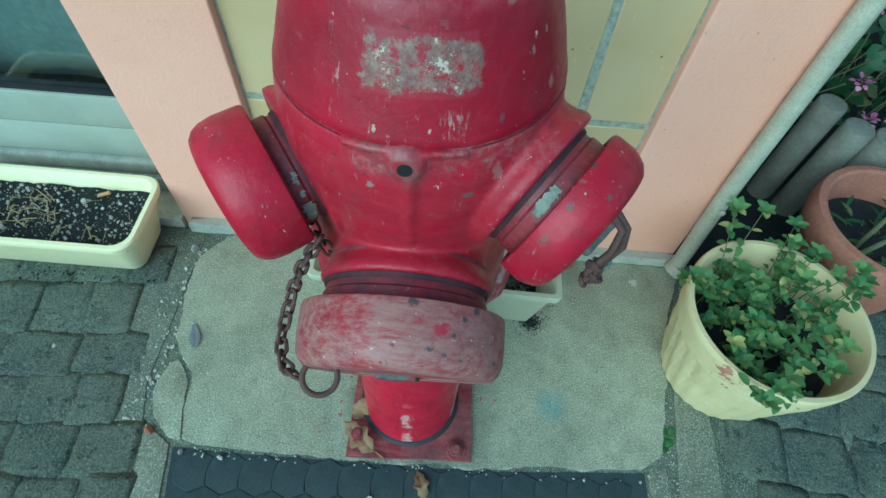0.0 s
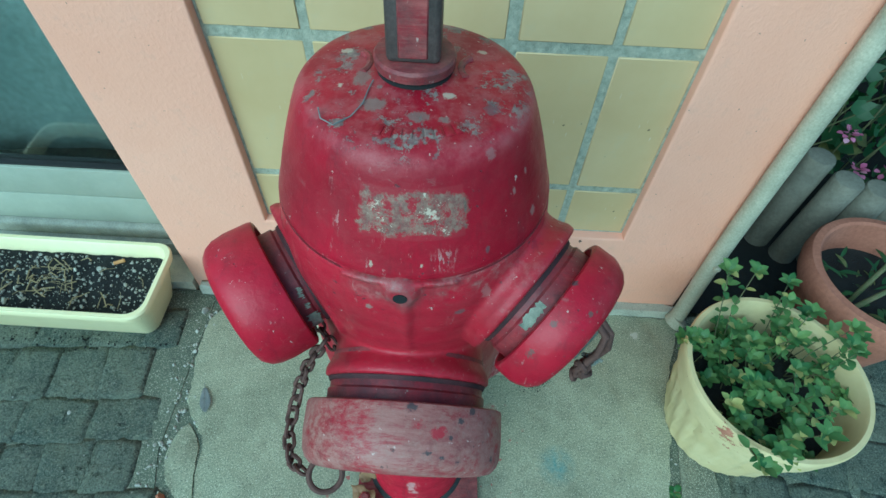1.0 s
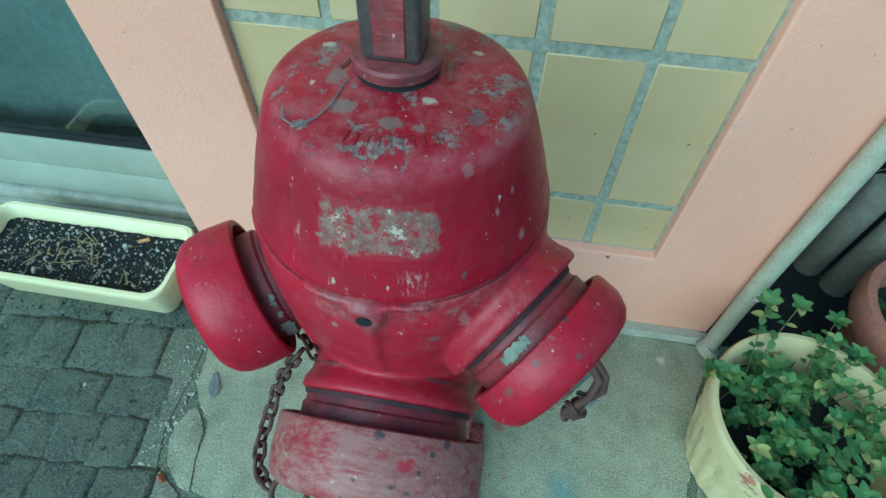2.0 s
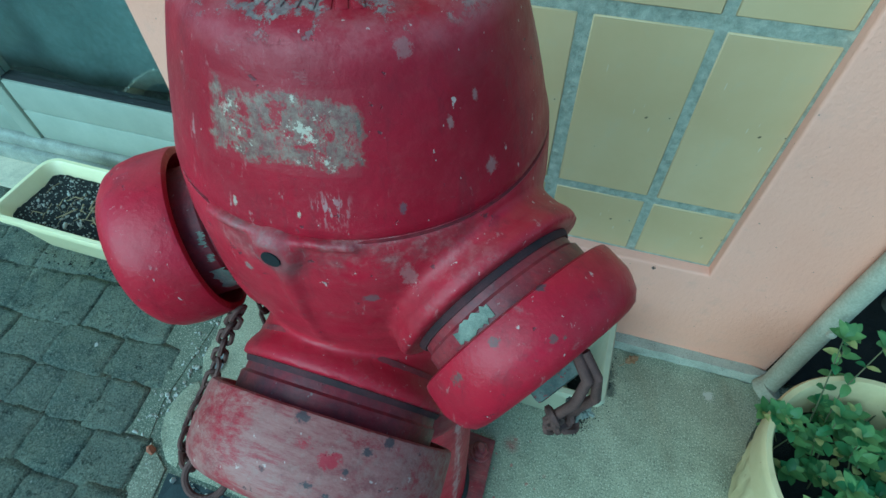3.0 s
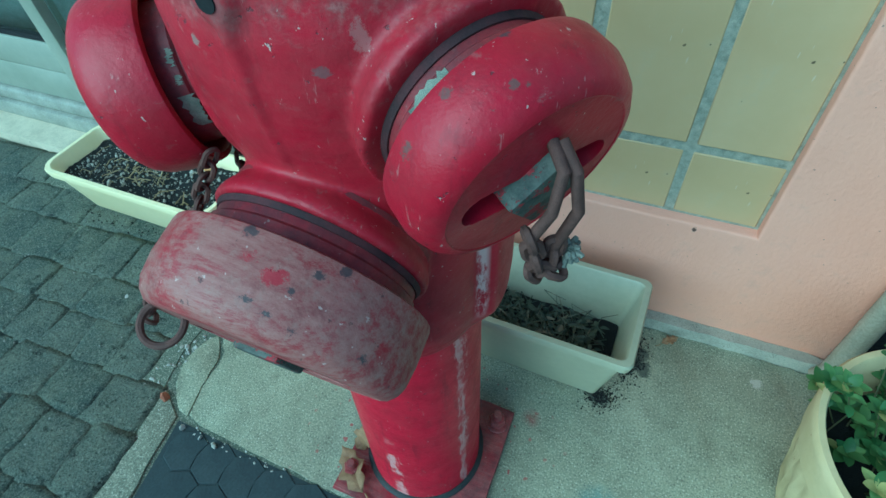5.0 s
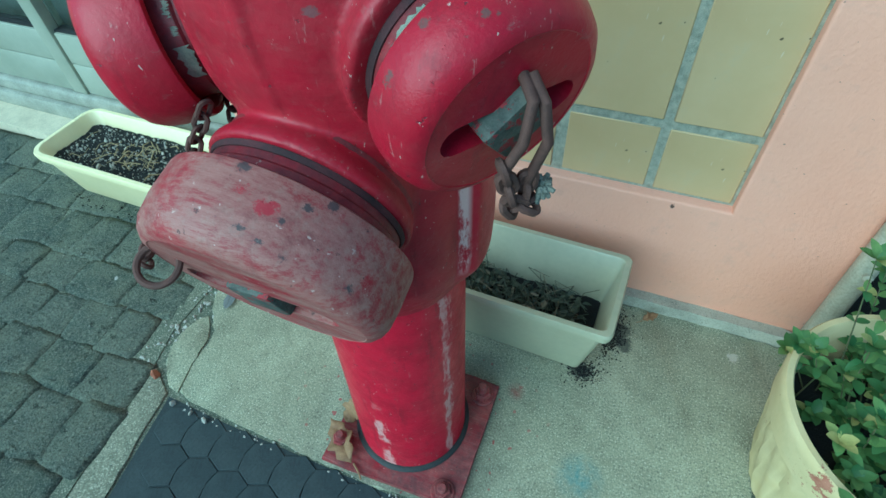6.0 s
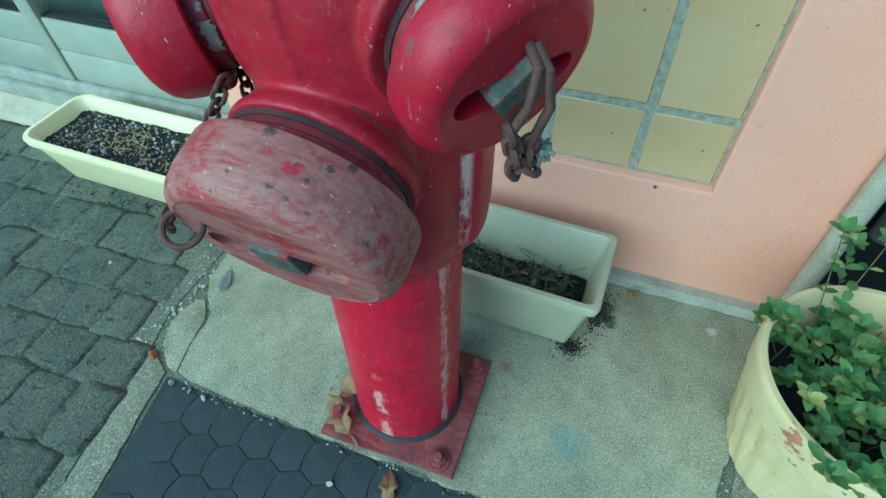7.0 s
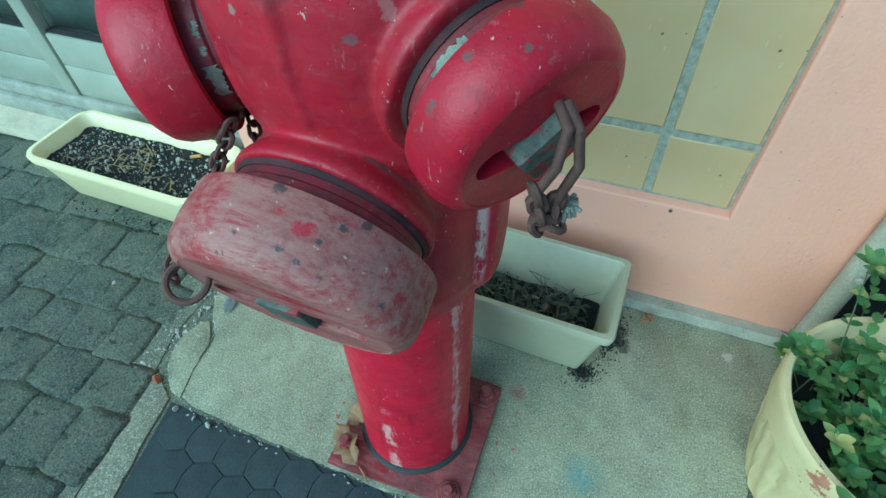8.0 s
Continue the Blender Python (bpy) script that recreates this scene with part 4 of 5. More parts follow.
def cap(m, r, s0, s1, mat, label, neck_r, flange):
    """An outlet's neck and its screwed cap: round-edged, with a slot in its face that holds a square nut."""
    bm = bmesh.new()
    lathe(bm, [(neck_r, s0 - 0.045), (neck_r, s0 - 0.012), (neck_r + 0.002, s0 - 0.010), (neck_r + 0.002, s0 + 0.024)], 56, m)
    part("neck", bm, NECK, hydrant, "grimy worn neck behind the cap")
    # dark ring stands in for the dirty, shaded groove where boss meets neck
    bm = bmesh.new()
    lathe(bm, [(neck_r + 0.0012, flange), (neck_r + 0.0026, flange + 0.001), (neck_r + 0.0026, flange + 0.002), (neck_r + 0.0012, flange + 0.005)], 56, m)
    part("joint_line", bm, GROOVE, hydrant)
    bm = bmesh.new()
    w = s1 - s0
    lathe(bm, [(r - 0.0085, s0 + 0.021), (r - 0.0070, s0 + 0.003), (r - 0.0055, s0 + 0.0003), (r - 0.003, s0), (r - 0.0008, s0 + 0.0012), (r, s0 + 0.004), (r + 0.0005, s0 + w * 0.5), (r - 0.001, s1 - 0.014), (r - 0.004, s1 - 0.007), (r - 0.009, s1 - 0.002), (r - 0.0135, s1 - 0.0006), (r - 0.015, s1 - 0.0015), (r - 0.017, s1 - 0.028)], 80, m, 0.008)
    slotted_face(bm, m, r - 0.0125, s1, r * 0.50, r * 0.17, 0.022)
    c = part("cap", bm, mat, hydrant, label)
    # black rod and disc laid in the slot to paint its deep shade
    bm = bmesh.new()
    tube(bm, [m @ Vector((f * r, 0, s1 - 0.022 - r * 0.11)) for f in (-0.54, -0.2, 0.2, 0.54)], r * 0.155, 16)
    lathe(bm, [(r * 0.16, s1 - 0.0212), (r * 0.15, s1 - 0.020)], 20, m)
    part("slot_shade", bm, BLACK, c)
    return c


def nut(m, s1, half, deep, mat, parent, long=1.0):
    bm = bmesh.new()
    box(bm, -half, half, -half * long, half * long, s1 - 0.021, s1 + deep, 0.0025, 2)
    bmesh.ops.transform(bm, matrix=m, verts=bm.verts)
    return part("square_nut", bm, mat, parent)


cap_f = cap(OUT_F, 0.0933, 0.1264, 0.184, RED_DULL, "large front cap with scoured, dulled red paint", 0.074, 0.104)
nut(OUT_F @ pose(0, 0, 0, 0, 0, 4), 0.184, 0.0185, 0.0035, NUT_METAL, cap_f, 0.95)
cap_r = cap(OUT_R, 0.0678, 0.1384, 0.1766, RED_CAP, "round red side cap with bare grey nut", 0.0535, 0.117)
nut(OUT_R @ pose(0, 0, 0, 0, 0, 40), 0.1766, 0.0175, 0.009, NUT_METAL, cap_r)
cap_l = cap(OUT_L, 0.0627, 0.1249, 0.1756, RED_CAP, "round red side cap", 0.046, 0.105)
nut(OUT_L @ pose(0, 0, 0, 0, 0, 20), 0.1756, 0.0165, -0.003, NUT_METAL, cap_l)


def worn_band(m, r, s0, s1, a0, a1, parent):
    """A strip of bare metal on a neck."""
    bm = bmesh.new()
    rows = []
    for s in (s0, s1):
        row = []
        for k in range(15):
            a = radians(a0 + (a1 - a0) * k / 14)
            jag = 0.0042 * noise.noise(Vector((k * 0.8, s * 900, 3)))
            row.append(bm.verts.new(m @ Vector((r * math.cos(a), r * math.sin(a), s + jag))))
        rows.append(row)
    for k in range(14):
        bm.faces.new((rows[0][k], rows[0][k + 1], rows[1][k + 1], rows[1][k]))
    part("bare_patch", bm, GREY_METAL, parent)


worn_band(OUT_R, 0.0562, 0.1285, 0.1365, 122, 148, hydrant)
worn_band(OUT_L, 0.0487, 0.1125, 0.1215, -18, 10, hydrant)
worn_band(OUT_L, 0.0487, 0.1150, 0.1190, 18, 25, hydrant)
worn_band(OUT_L, 0.0487, 0.1150, 0.1185, 31, 44, hydrant)

# ---- chains ----
LINK = {}


def chain(points, parent, size=0.020, wire=0.0026, mat=RUST):
    """Steel links along a line of points, each turned a quarter against the last."""
    pts = [Vector(p) for p in points]
    spots = []
    step = size - 2 * wire
    carry = 0.0
    for a, b in zip(pts, pts[1:]):
        length = (b - a).length
        s = carry
        while s < length:
            spots.append((a.lerp(b, s / length), (b - a).normalized()))
            s += step
        carry = s - length
    for i, (p, d) in enumerate(spots):
        key = (size, wire)
        if key not in LINK:
            bm = bmesh.new()
            w, h = size * 0.30, size * 0.5 - size * 0.30
            loop = [(w * math.cos(t), h * (1 if math.sin(t) >= 0 else -1) + w * math.sin(t)) for t in (2 * math.pi * k / 16 for k in range(16))]
            n = len(loop)
            rings = []
            for k in range(n):
                q, nx, pv = Vector((*loop[k], 0)), Vector((*loop[(k + 1) % n], 0)), Vector((*loop[k - 1], 0))
                t = (nx - pv).normalized()
                u = Vector((0, 0, 1))
                v = t.cross(u)
                rings.append([bm.verts.new(q + wire * (math.cos(2 * math.pi * c / 6) * u + math.sin(2 * math.pi * c / 6) * v)) for c in range(6)])
            for k in range(n):
                for c in range(6):
                    bm.faces.new((rings[k][c], rings[k][(c + 1) % 6], rings[(k + 1) % n][(c + 1) % 6], rings[(k + 1) % n][c]))
            LINK[key] = mesh_of(bm, "chain_link", mat)
        turn = d.to_track_quat("Y", "Z").to_matrix().to_4x4()
        m = Matrix.Translation(p) @ turn @ Matrix.Rotation(radians(90 * (i % 2) + 25 + random.uniform(-15, 15)), 4, "Y")
        piece("chain_link", LINK[key], m, parent)


def ring_loop(centre, normal, r, wire, parent, mat=RUST):
    bm = bmesh.new()
    q = Vector(normal).to_track_quat("Z", "Y").to_matrix()
    n = 28
    rings = []
    for k in range(n):
        a = 2 * math.pi * k / n
        out = Vector((math.cos(a), math.sin(a), 0))
        rings.append([bm.verts.new(Vector(centre) + q @ (out * (r + wire * math.cos(2 * math.pi * c / 8)) + Vector((0, 0, wire * math.sin(2 * math.pi * c / 8))))) for c in range(8)])
    for k in range(n):
        for c in range(8):
            bm.faces.new((rings[k][c], rings[k][(c + 1) % 8], rings[(k + 1) % n][(c + 1) % 8], rings[(k + 1) % n][c]))
    part("ring", bm, mat, parent)


random.seed(8)
chain([(-0.106, -0.036, 0.586), (-0.088, -0.058, 0.571), (-0.070, -0.074, 0.556)], cap_l, 0.015, 0.0018)
chain([(-0.078, -0.090, 0.606), (-0.094, -0.096, 0.578), (-0.104, -0.104, 0.553), (-0.110, -0.118, 0.534), (-0.112, -0.142, 0.525), (-0.106, -0.166, 0.524), (-0.086, -0.183, 0.534)], cap_f, 0.016, 0.0020)
ring_loop((-0.066, -0.185, 0.545), (0.25, -0.5, 1), 0.0145, 0.0026, cap_f)
top_r = OUT_R @ Vector((0.0, 0.027, 0.1766))


def bent_rod(points, thick, parent):
    bm = bmesh.new()
    tube(bm, points, thick, 10)
    part("shackle_rod", bm, RUST, parent)


# a shackle over the nut, its two legs, and the knotted chain under it
low = top_r + Vector((0.009, -0.004, -0.058))
bent_rod([top_r + Vector((0, 0, 0.004)), top_r + Vector((0.009, -0.010, -0.004)), top_r + Vector((0.007, -0.014, -0.026)), top_r + Vector((-0.002, -0.016, -0.046))], 0.0032, cap_r)
bent_rod([top_r + Vector((0.004, 0.002, 0.004)), top_r + Vector((0.014, -0.006, -0.006)), top_r + Vector((0.018, -0.006, -0.028)), low], 0.0032, cap_r)
chain([low, low + Vector((-0.002, 0.002, -0.018)), low + Vector((-0.008, -0.002, -0.022)), low + Vector((-0.012, -0.006, -0.014))], cap_r, 0.0145, 0.0026)
chain([top_r + Vector((-0.002, -0.016, -0.046)), low + Vector((-0.006, -0.006, -0.012)), low + Vector((0.004, 0.002, -0.020))], cap_r, 0.0145, 0.0026)

# frayed rag and rusty knot hanging from the side cap
bm = bmesh.new()
base = low + Vector((0.007, 0.008, -0.010))
for k in range(26):
    d = Vector((random.gauss(0.2, 0.7), random.gauss(0.1, 0.7), random.gauss(0.1, 0.7))).normalized()
    tube(bm, [base, base + d * 0.005 + Vector((0, 0, 0.002)), base + d * random.uniform(0.005, 0.011)], 0.0024, 6, 0.6)
part("rag_tuft", bm, RAG, cap_r, "frayed pale rag tied to the chain")

# lost thread of wire on the crown
bm = bmesh.new()
tube(bm, [(-0.058, -0.044, 0.8308), (-0.055, -0.053, 0.8296), (-0.046, -0.059, 0.8298), (-0.036, -0.052, 0.8318), (-0.030, -0.040, 0.8333), (-0.028, -0.026, 0.8346), (-0.026, -0.018, 0.8358)], 0.00045, 6)
wire = part("wire_scrap", bm, FEATHER)
wire.matrix_basis = HYDRANT
tagged(wire, "thin pale thread lying on the hydrant's crown", "wire")


# ---- planters ----
def planter(name, place, label, hx, hy, high, taper, r, mat, soil_z, feet=True):
    t = thing(name, place, label, "planter", "window-box planters")
    bm = bmesh.new()
    w = 0.0035
    trough(bm, [(hx - taper - 0.004, hy - taper - 0.004, r * 0.7, 0.004), (hx - taper, hy - taper, r * 0.7, 0.010), (hx - 0.010, hy - 0.010, r, high - 0.022), (hx - 0.008, hy - 0.008, r, high - 0.0205), (hx - 0.002, hy - 0.002, r, high - 0.018), (hx, hy, r, high - 0.004), (hx - 0.002, hy - 0.002, r, high),
                (hx - 0.010, hy - 0.010, r * 0.9, high), (hx - 0.0125, hy - 0.0125, r * 0.9, high - 0.003), (hx - taper - w, hy - taper - w, r * 0.6, 0.014)])
    part("trough", bm, mat, t)
    if feet:
        for sx in (-1, 1):
            for sy in (-1, 1):
                bm = bmesh.new()
                cx, cy = sx * (hx - taper - 0.03), sy * (hy - taper - 0.02)
                box(bm, cx - 0.014, cx + 0.014, cy - 0.009, cy + 0.009, 0.0, 0.006, 0.001, 1)
                part("foot", bm, mat, t)
    bm = bmesh.new()
    k = (soil_z - 0.012) / (high - 0.02)
    sx, sy = hx - taper + (taper - 0.012) * k - 0.004, hy - taper + (taper - 0.012) * k - 0.004
    n1, n2 = 46, 20
    g = []
    for i in range(n1 + 1):
        g.append([])
        for j in range(n2 + 1):
            x, y = sx * (2 * i / n1 - 1), sy * (2 * j / n2 - 1)
            z = soil_z + 0.006 * noise.noise(Vector((x * 22, y * 22, hx))) + 0.004 * noise.noise(Vector((x * 80, y * 80, 4)))
            g[-1].append(bm.verts.new((x, y, z)))
    for i in range(n1):
        for j in range(n2):
            bm.faces.new((g[i][j], g[i + 1][j], g[i + 1][j + 1], g[i][j + 1]))
    return t, bm, sx, sy


random.seed(21)
p1, soil, sx, sy = planter("planter", pose(-0.788, 0.297, 0.0, 0, 0, -0.5), "cream plastic window-box planter filled with gritty dark soil", 0.232, 0.094, 0.134, 0.034, 0.035, CREAM_PLASTIC, 0.103)
soil_1 = part("soil", soil, SOIL, p1, "dark potting soil speckled with white grit")
bm = bmesh.new()
for k in range(900):
    x, y = random.uniform(-sx, sx) * 0.96, random.uniform(-sy, sy) * 0.93
    r = random.choice((0.0007, 0.0009, 0.0011, 0.0014, 0.0018, 0.0024, 0.0034)) * random.uniform(0.8, 1.3)
    pebble(bm, (x, y, 0.1045 + 0.006 * noise.noise(Vector((x * 22, y * 22, 0.232)))), r)
for x, y, r in ((-0.075, -0.055, 0.0075), (-0.045, -0.045, 0.005), (0.06, -0.02, 0.0055), (0.03, 0.03, 0.005), (0.12, -0.03, 0.005), (0.08, 0.035, 0.006), (-0.13, 0.02, 0.005), (0.15, 0.0, 0.006)):
    pebble(bm, (x, y, 0.106), r, 0.6)
tagged(part("grit", bm, PERLITE), "white grit and pebbles on the soil", "gravel", kind="stuff").matrix_basis = p1.matrix_basis
bm = bmesh.new()
for k in range(60):
    x, y = random.uniform(-sx, sx) * 0.9, random.uniform(-sy, sy) * 0.8
    if random.random() < 0.6:
        x, y = random.gauss(-0.02, 0.05), random.gauss(0.0, 0.025)
    a = random.uniform(0, 6.28)
    ln = random.uniform(0.012, 0.045)
    d = Vector((math.cos(a), math.sin(a), 0))
    p = Vector((x, y, 0.107))
    if abs(x + d.x * ln) > sx * 0.95 or abs(y + d.y * ln) > sy * 0.95:
        continue
    tube(bm, [p, p + d * ln * 0.5 + Vector((random.uniform(-0.006, 0.006), random.uniform(-0.006, 0.006), random.uniform(0.001, 0.010))), p + d * ln], random.choice((0.0006, 0.0009, 0.0014)), 5, 0.7)
tagged(part("straw", bm, STRAW), "dry straw and stalk scraps on the soil", "straw", kind="stuff").matrix_basis = p1.matrix_basis
bm = bmesh.new()
tube(bm, [(0.108, 0.048, 0.112), (0.128, 0.056, 0.114)], 0.0038, 10)
tagged(part("cigarette_end", bm, ORANGE), "orange cigarette end lying on the soil", "litter").matrix_basis = p1.matrix_basis

p2, soil, sx2, sy2 = planter("planter", pose(0.021, 0.236, 0.0, 0, 0, -1.5), "greyish-white plastic planter box with withered plants", 0.230, 0.083, 0.170, 0.034, 0.012, GREY_PLASTIC, 0.072)
part("soil", soil, SOIL, p2)
bm = bmesh.new()
for k in range(560):
    x, y = random.uniform(-sx2, sx2) * 0.86, random.uniform(-sy2, sy2) * 0.68
    p = Vector((x, y, 0.075 + 0.05 * random.random() * (0.5 + 0.5 * noise.noise(Vector((x * 18, y * 18, 7))))))
    d = Vector((random.gauss(0, 1), random.gauss(0, 0.6), random.gauss(0.25, 0.4)))
    leaf(bm, p, d, Vector((0, 0, 1)), random.uniform(0.008, 0.022), random.uniform(0.004, 0.010), random.uniform(0.1, 0.5), random.uniform(0.1, 0.7))
for k in range(190):
    x, y = random.uniform(-sx2, sx2) * 0.8, random.uniform(-sy2, sy2) * 0.6
    p = Vector((x, y, 0.075))
    q = p + Vector((random.gauss(0, 0.02), random.gauss(0, 0.012), random.uniform(0.015, 0.06)))
    e = q + Vector((random.gauss(0, 0.02), random.gauss(0, 0.012), random.uniform(-0.015, 0.01)))
    if max(abs(q.x), abs(e.x)) < sx2 and max(abs(q.y), abs(e.y)) < sy2:
        tube(bm, [p, q, e], 0.0009, 5, 0.6)
tagged(part("withered_plant", bm, DRY), "withered grey-green plants slumped in the planter", "plant", kind="stuff").matrix_basis = p2.matrix_basis


# ---- pots ----
def pot_mesh(bm, profile, flutes=0, n=96):
    rings = []
    for r, z, f in profile:
        ring = []
        for i in range(n):
            a = 2 * math.pi * i / n
            k = 1 + f * 0.035 * math.sin(flutes * a + z * 28) if flutes else 1
            ring.append(bm.verts.new((r * k * math.cos(a), r * k * math.sin(a), z)))
        rings.append(ring)
    for a, b in zip(rings, rings[1:]):
        for i in range(n):
            bm.faces.new((a[i], a[(i + 1) % n], b[(i + 1) % n], b[i]))
    bm.faces.new(rings[0][::-1])
    bm.faces.new(rings[-1])


def earth(bm, r, z, seed):
    centre = bm.verts.new((0, 0, z + 0.006))
    prev = None
    for q in range(1, 6):
        ring = [bm.verts.new((r * q / 5 * math.cos(2 * math.pi * i / 40), r * q / 5 * math.sin(2 * math.pi * i / 40), z + 0.006 * noise.noise(Vector((i, q * 3, seed))))) for i in range(40)]
        for i in range(40):
            if prev:
                bm.faces.new((prev[i], prev[(i + 1) % 40], ring[(i + 1) % 40], ring[i]))
            else:
                bm.faces.new((centre, ring[(i + 1) % 40], ring[i]))
        prev = ring


def mint_plant(bm_leaf, bm_stalk, r, z, count, high, seed, lean=0.25):
    """Many upright stalks with crosswise pairs of small leaves."""
    random.seed(seed)
    for k in range(count):
        a, q = random.uniform(0, 6.28), r * math.sqrt(random.random())
        p = Vector((q * math.cos(a), q * math.sin(a), z))
        ln = high * random.choice((0.25, 0.4, 0.6, 0.9, 1.1, 1.4)) * random.uniform(0.85, 1.15)
        d = Vector((math.cos(a) * lean * q / r + random.gauss(0, 0.18), math.sin(a) * lean * q / r + random.gauss(0, 0.18), 1)).normalized()
        e = p + d * ln
        mid = p.lerp(e, 0.5) + Vector((random.gauss(0, 0.008), random.gauss(0, 0.008), 0))
        tube(bm_stalk, [p, mid, e], 0.0012, 5, 0.6)
        steps = random.randint(3, 5)
        spin = random.uniform(0, 3.14)
        for s in range(steps):
            f = 0.35 + 0.65 * (s + 1) / steps
            c = p.lerp(mid, f * 2) if f < 0.5 else mid.lerp(e, f * 2 - 1)
            size = random.uniform(0.014, 0.028) * (1 - 0.2 * f)
            for side in (0, 1):
                b = spin + math.pi * side + s * math.pi / 2 + random.gauss(0, 0.25)
                w = Vector((math.cos(b), math.sin(b), random.uniform(0.1, 0.9)))
                leaf(bm_leaf, c, w, Vector((0, 0, 1)), size, size * random.uniform(0.52, 0.72), random.uniform(0.08, 0.30), random.uniform(0.1, 0.5))
        for side in range(6):
            b = spin + side * math.pi / 3
            leaf(bm_leaf, e, Vector((math.cos(b), math.sin(b), random.uniform(0.4, 1.1))), Vector((0, 0, 1)), random.uniform(0.016, 0.024), 0.013, 0.2, 0.2)


POT_AT = pose(0.588, 0.115, -0.001)
pot = thing("flower_pot", POT_AT, "cream-painted fluted flower pot with flaking paint", "pot")
bm = bmesh.new()
pot_mesh(bm, [(0.098, 0.0, 0), (0.104, 0.004, 0.3), (0.116, 0.05, 1), (0.127, 0.11, 1), (0.135, 0.155, 0.8), (0.138, 0.170, 0.15), (0.1395, 0.176, 0), (0.144, 0.180, 0), (0.149, 0.222, 0), (0.1495, 0.232, 0), (0.147, 0.237, 0), (0.140, 0.237, 0), (0.1375, 0.233, 0), (0.134, 0.19, 0), (0.128, 0.14, 0)], 26)
part("pot_body", bm, CREAM_POT, pot)
bm = bmesh.new()
earth(bm, 0.1295, 0.15, 2)
part("soil", bm, SOIL, pot)
mint = thing("mint_plant", POT_AT @ pose(0, 0, 0.15), "bushy green mint with some yellowing leaves in the pot", "plant")
bl, bs = bmesh.new(), bmesh.new()
mint_plant(bl, bs, 0.114, 0.0, 82, 0.128, 5, 0.45)
part("foliage", bl, MINT, mint)
tagged(part("stalk", bs, STALK, mint), kind="stuff")

POT2_AT = pose(0.885, 0.335, -0.005)
pot2 = thing("flower_pot", POT2_AT, "plain terracotta flower pot with a thick rolled rim", "pot")
bm = bmesh.new()
pot_mesh(bm, [(0.092, 0.0, 0), (0.096, 0.004, 0), (0.126, 0.16, 0), (0.128, 0.17, 0), (0.143, 0.176, 0), (0.150, 0.200, 0), (0.150, 0.226, 0), (0.145, 0.236, 0), (0.132, 0.238, 0), (0.127, 0.233, 0), (0.122, 0.19, 0), (0.118, 0.15, 0)])
part("pot_body", bm, TERRACOTTA, pot2)
bm = bmesh.new()
earth(bm, 0.1195, 0.165, 6)
part("soil", bm, SOIL, pot2)
herb = thing("herb_plant", POT2_AT @ pose(0, 0, 0.165), "thin dark stems and narrow leaves in the terracotta pot", "plant")
bl, bs = bmesh.new(), bmesh.new()
random.seed(31)
for k in range(60):
    a, q = random.uniform(0, 6.28), 0.10 * math.sqrt(random.random())
    p = Vector((q * math.cos(a), q * math.sin(a), 0.0))
    leaf(bl, p + Vector((0, 0, random.uniform(0.0, 0.03))), Vector((math.cos(a + random.gauss(0, 1)), math.sin(a + random.gauss(0, 1)), random.uniform(0.2, 1.0))), Vector((0, 0, 1)), random.uniform(0.02, 0.05), random.uniform(0.005, 0.012), 0.2, 0.5)
tube(bs, [(-0.05, -0.02, 0.0), (-0.02, 0.01, 0.12), (0.02, 0.05, 0.30), (0.03, 0.08, 0.5)], 0.005, 8, 0.6)
tube(bs, [(-0.07, -0.05, 0.02), (0.0, -0.03, 0.10), (0.08, 0.0, 0.22)], 0.0055, 8, 0.6)
part("foliage", bl, BUSH, herb)
tagged(part("stalk", bs, STALK, herb), kind="stuff")

# ---- drainpipe, palisade and flower bed ----
bm = bmesh.new()
tube(bm, [(0.540, 0.331, 0.014), (0.546, 0.337, 0.035), (0.549, 0.343, 0.075), (0.551, 0.349, 0.13), (0.551, 0.353, 0.20), (0.550, 0.355, 0.30), (0.549, 0.356, 0.5), (0.549, 0.356, 1.0), (0.549, 0.356, 3.2)], 0.0160, 20)
pipe = thing("drainpipe", Matrix(), "weathered grey pipe running down the pillar's edge", "pipe")
part("pipe_run", bm, PIPE, pipe)
bm = bmesh.new()
lathe(bm, [(0.0175, -0.012), (0.0225, -0.010), (0.0225, 0.010), (0.0175, 0.012)], 20, pose(0.545, 0.3325, 0.022, 0, 34, 20))
part("pipe_shoe", bm, PIPE, pipe)
bm = bmesh.new()
lathe(bm, [(0.006, 0), (0.007, 0.006), (0.004, 0.009)], 12, pose(0.551, 0.338, 0.22, 90, 0, 0))
part("knob", bm, PIPE, pipe)

bm = bmesh.new()
g = []
for i in range(41):
    g.append([])
    for j in range(31):
        x, y = 0.5605 + 3.0 * i / 40, 0.375 + 1.52 * j / 30
        g[-1].append(bm.verts.new((x, y, -0.012 + 0.02 * noise.noise(Vector((x * 6, y * 6, 1))))))
for i in range(40):
    for j in range(30):
        bm.faces.new((g[i][j], g[i + 1][j], g[i + 1][j + 1], g[i][j + 1]))
tagged(part("flower_bed", bm, SOIL), "dark bare soil of the flower bed", "soil", kind="structure")

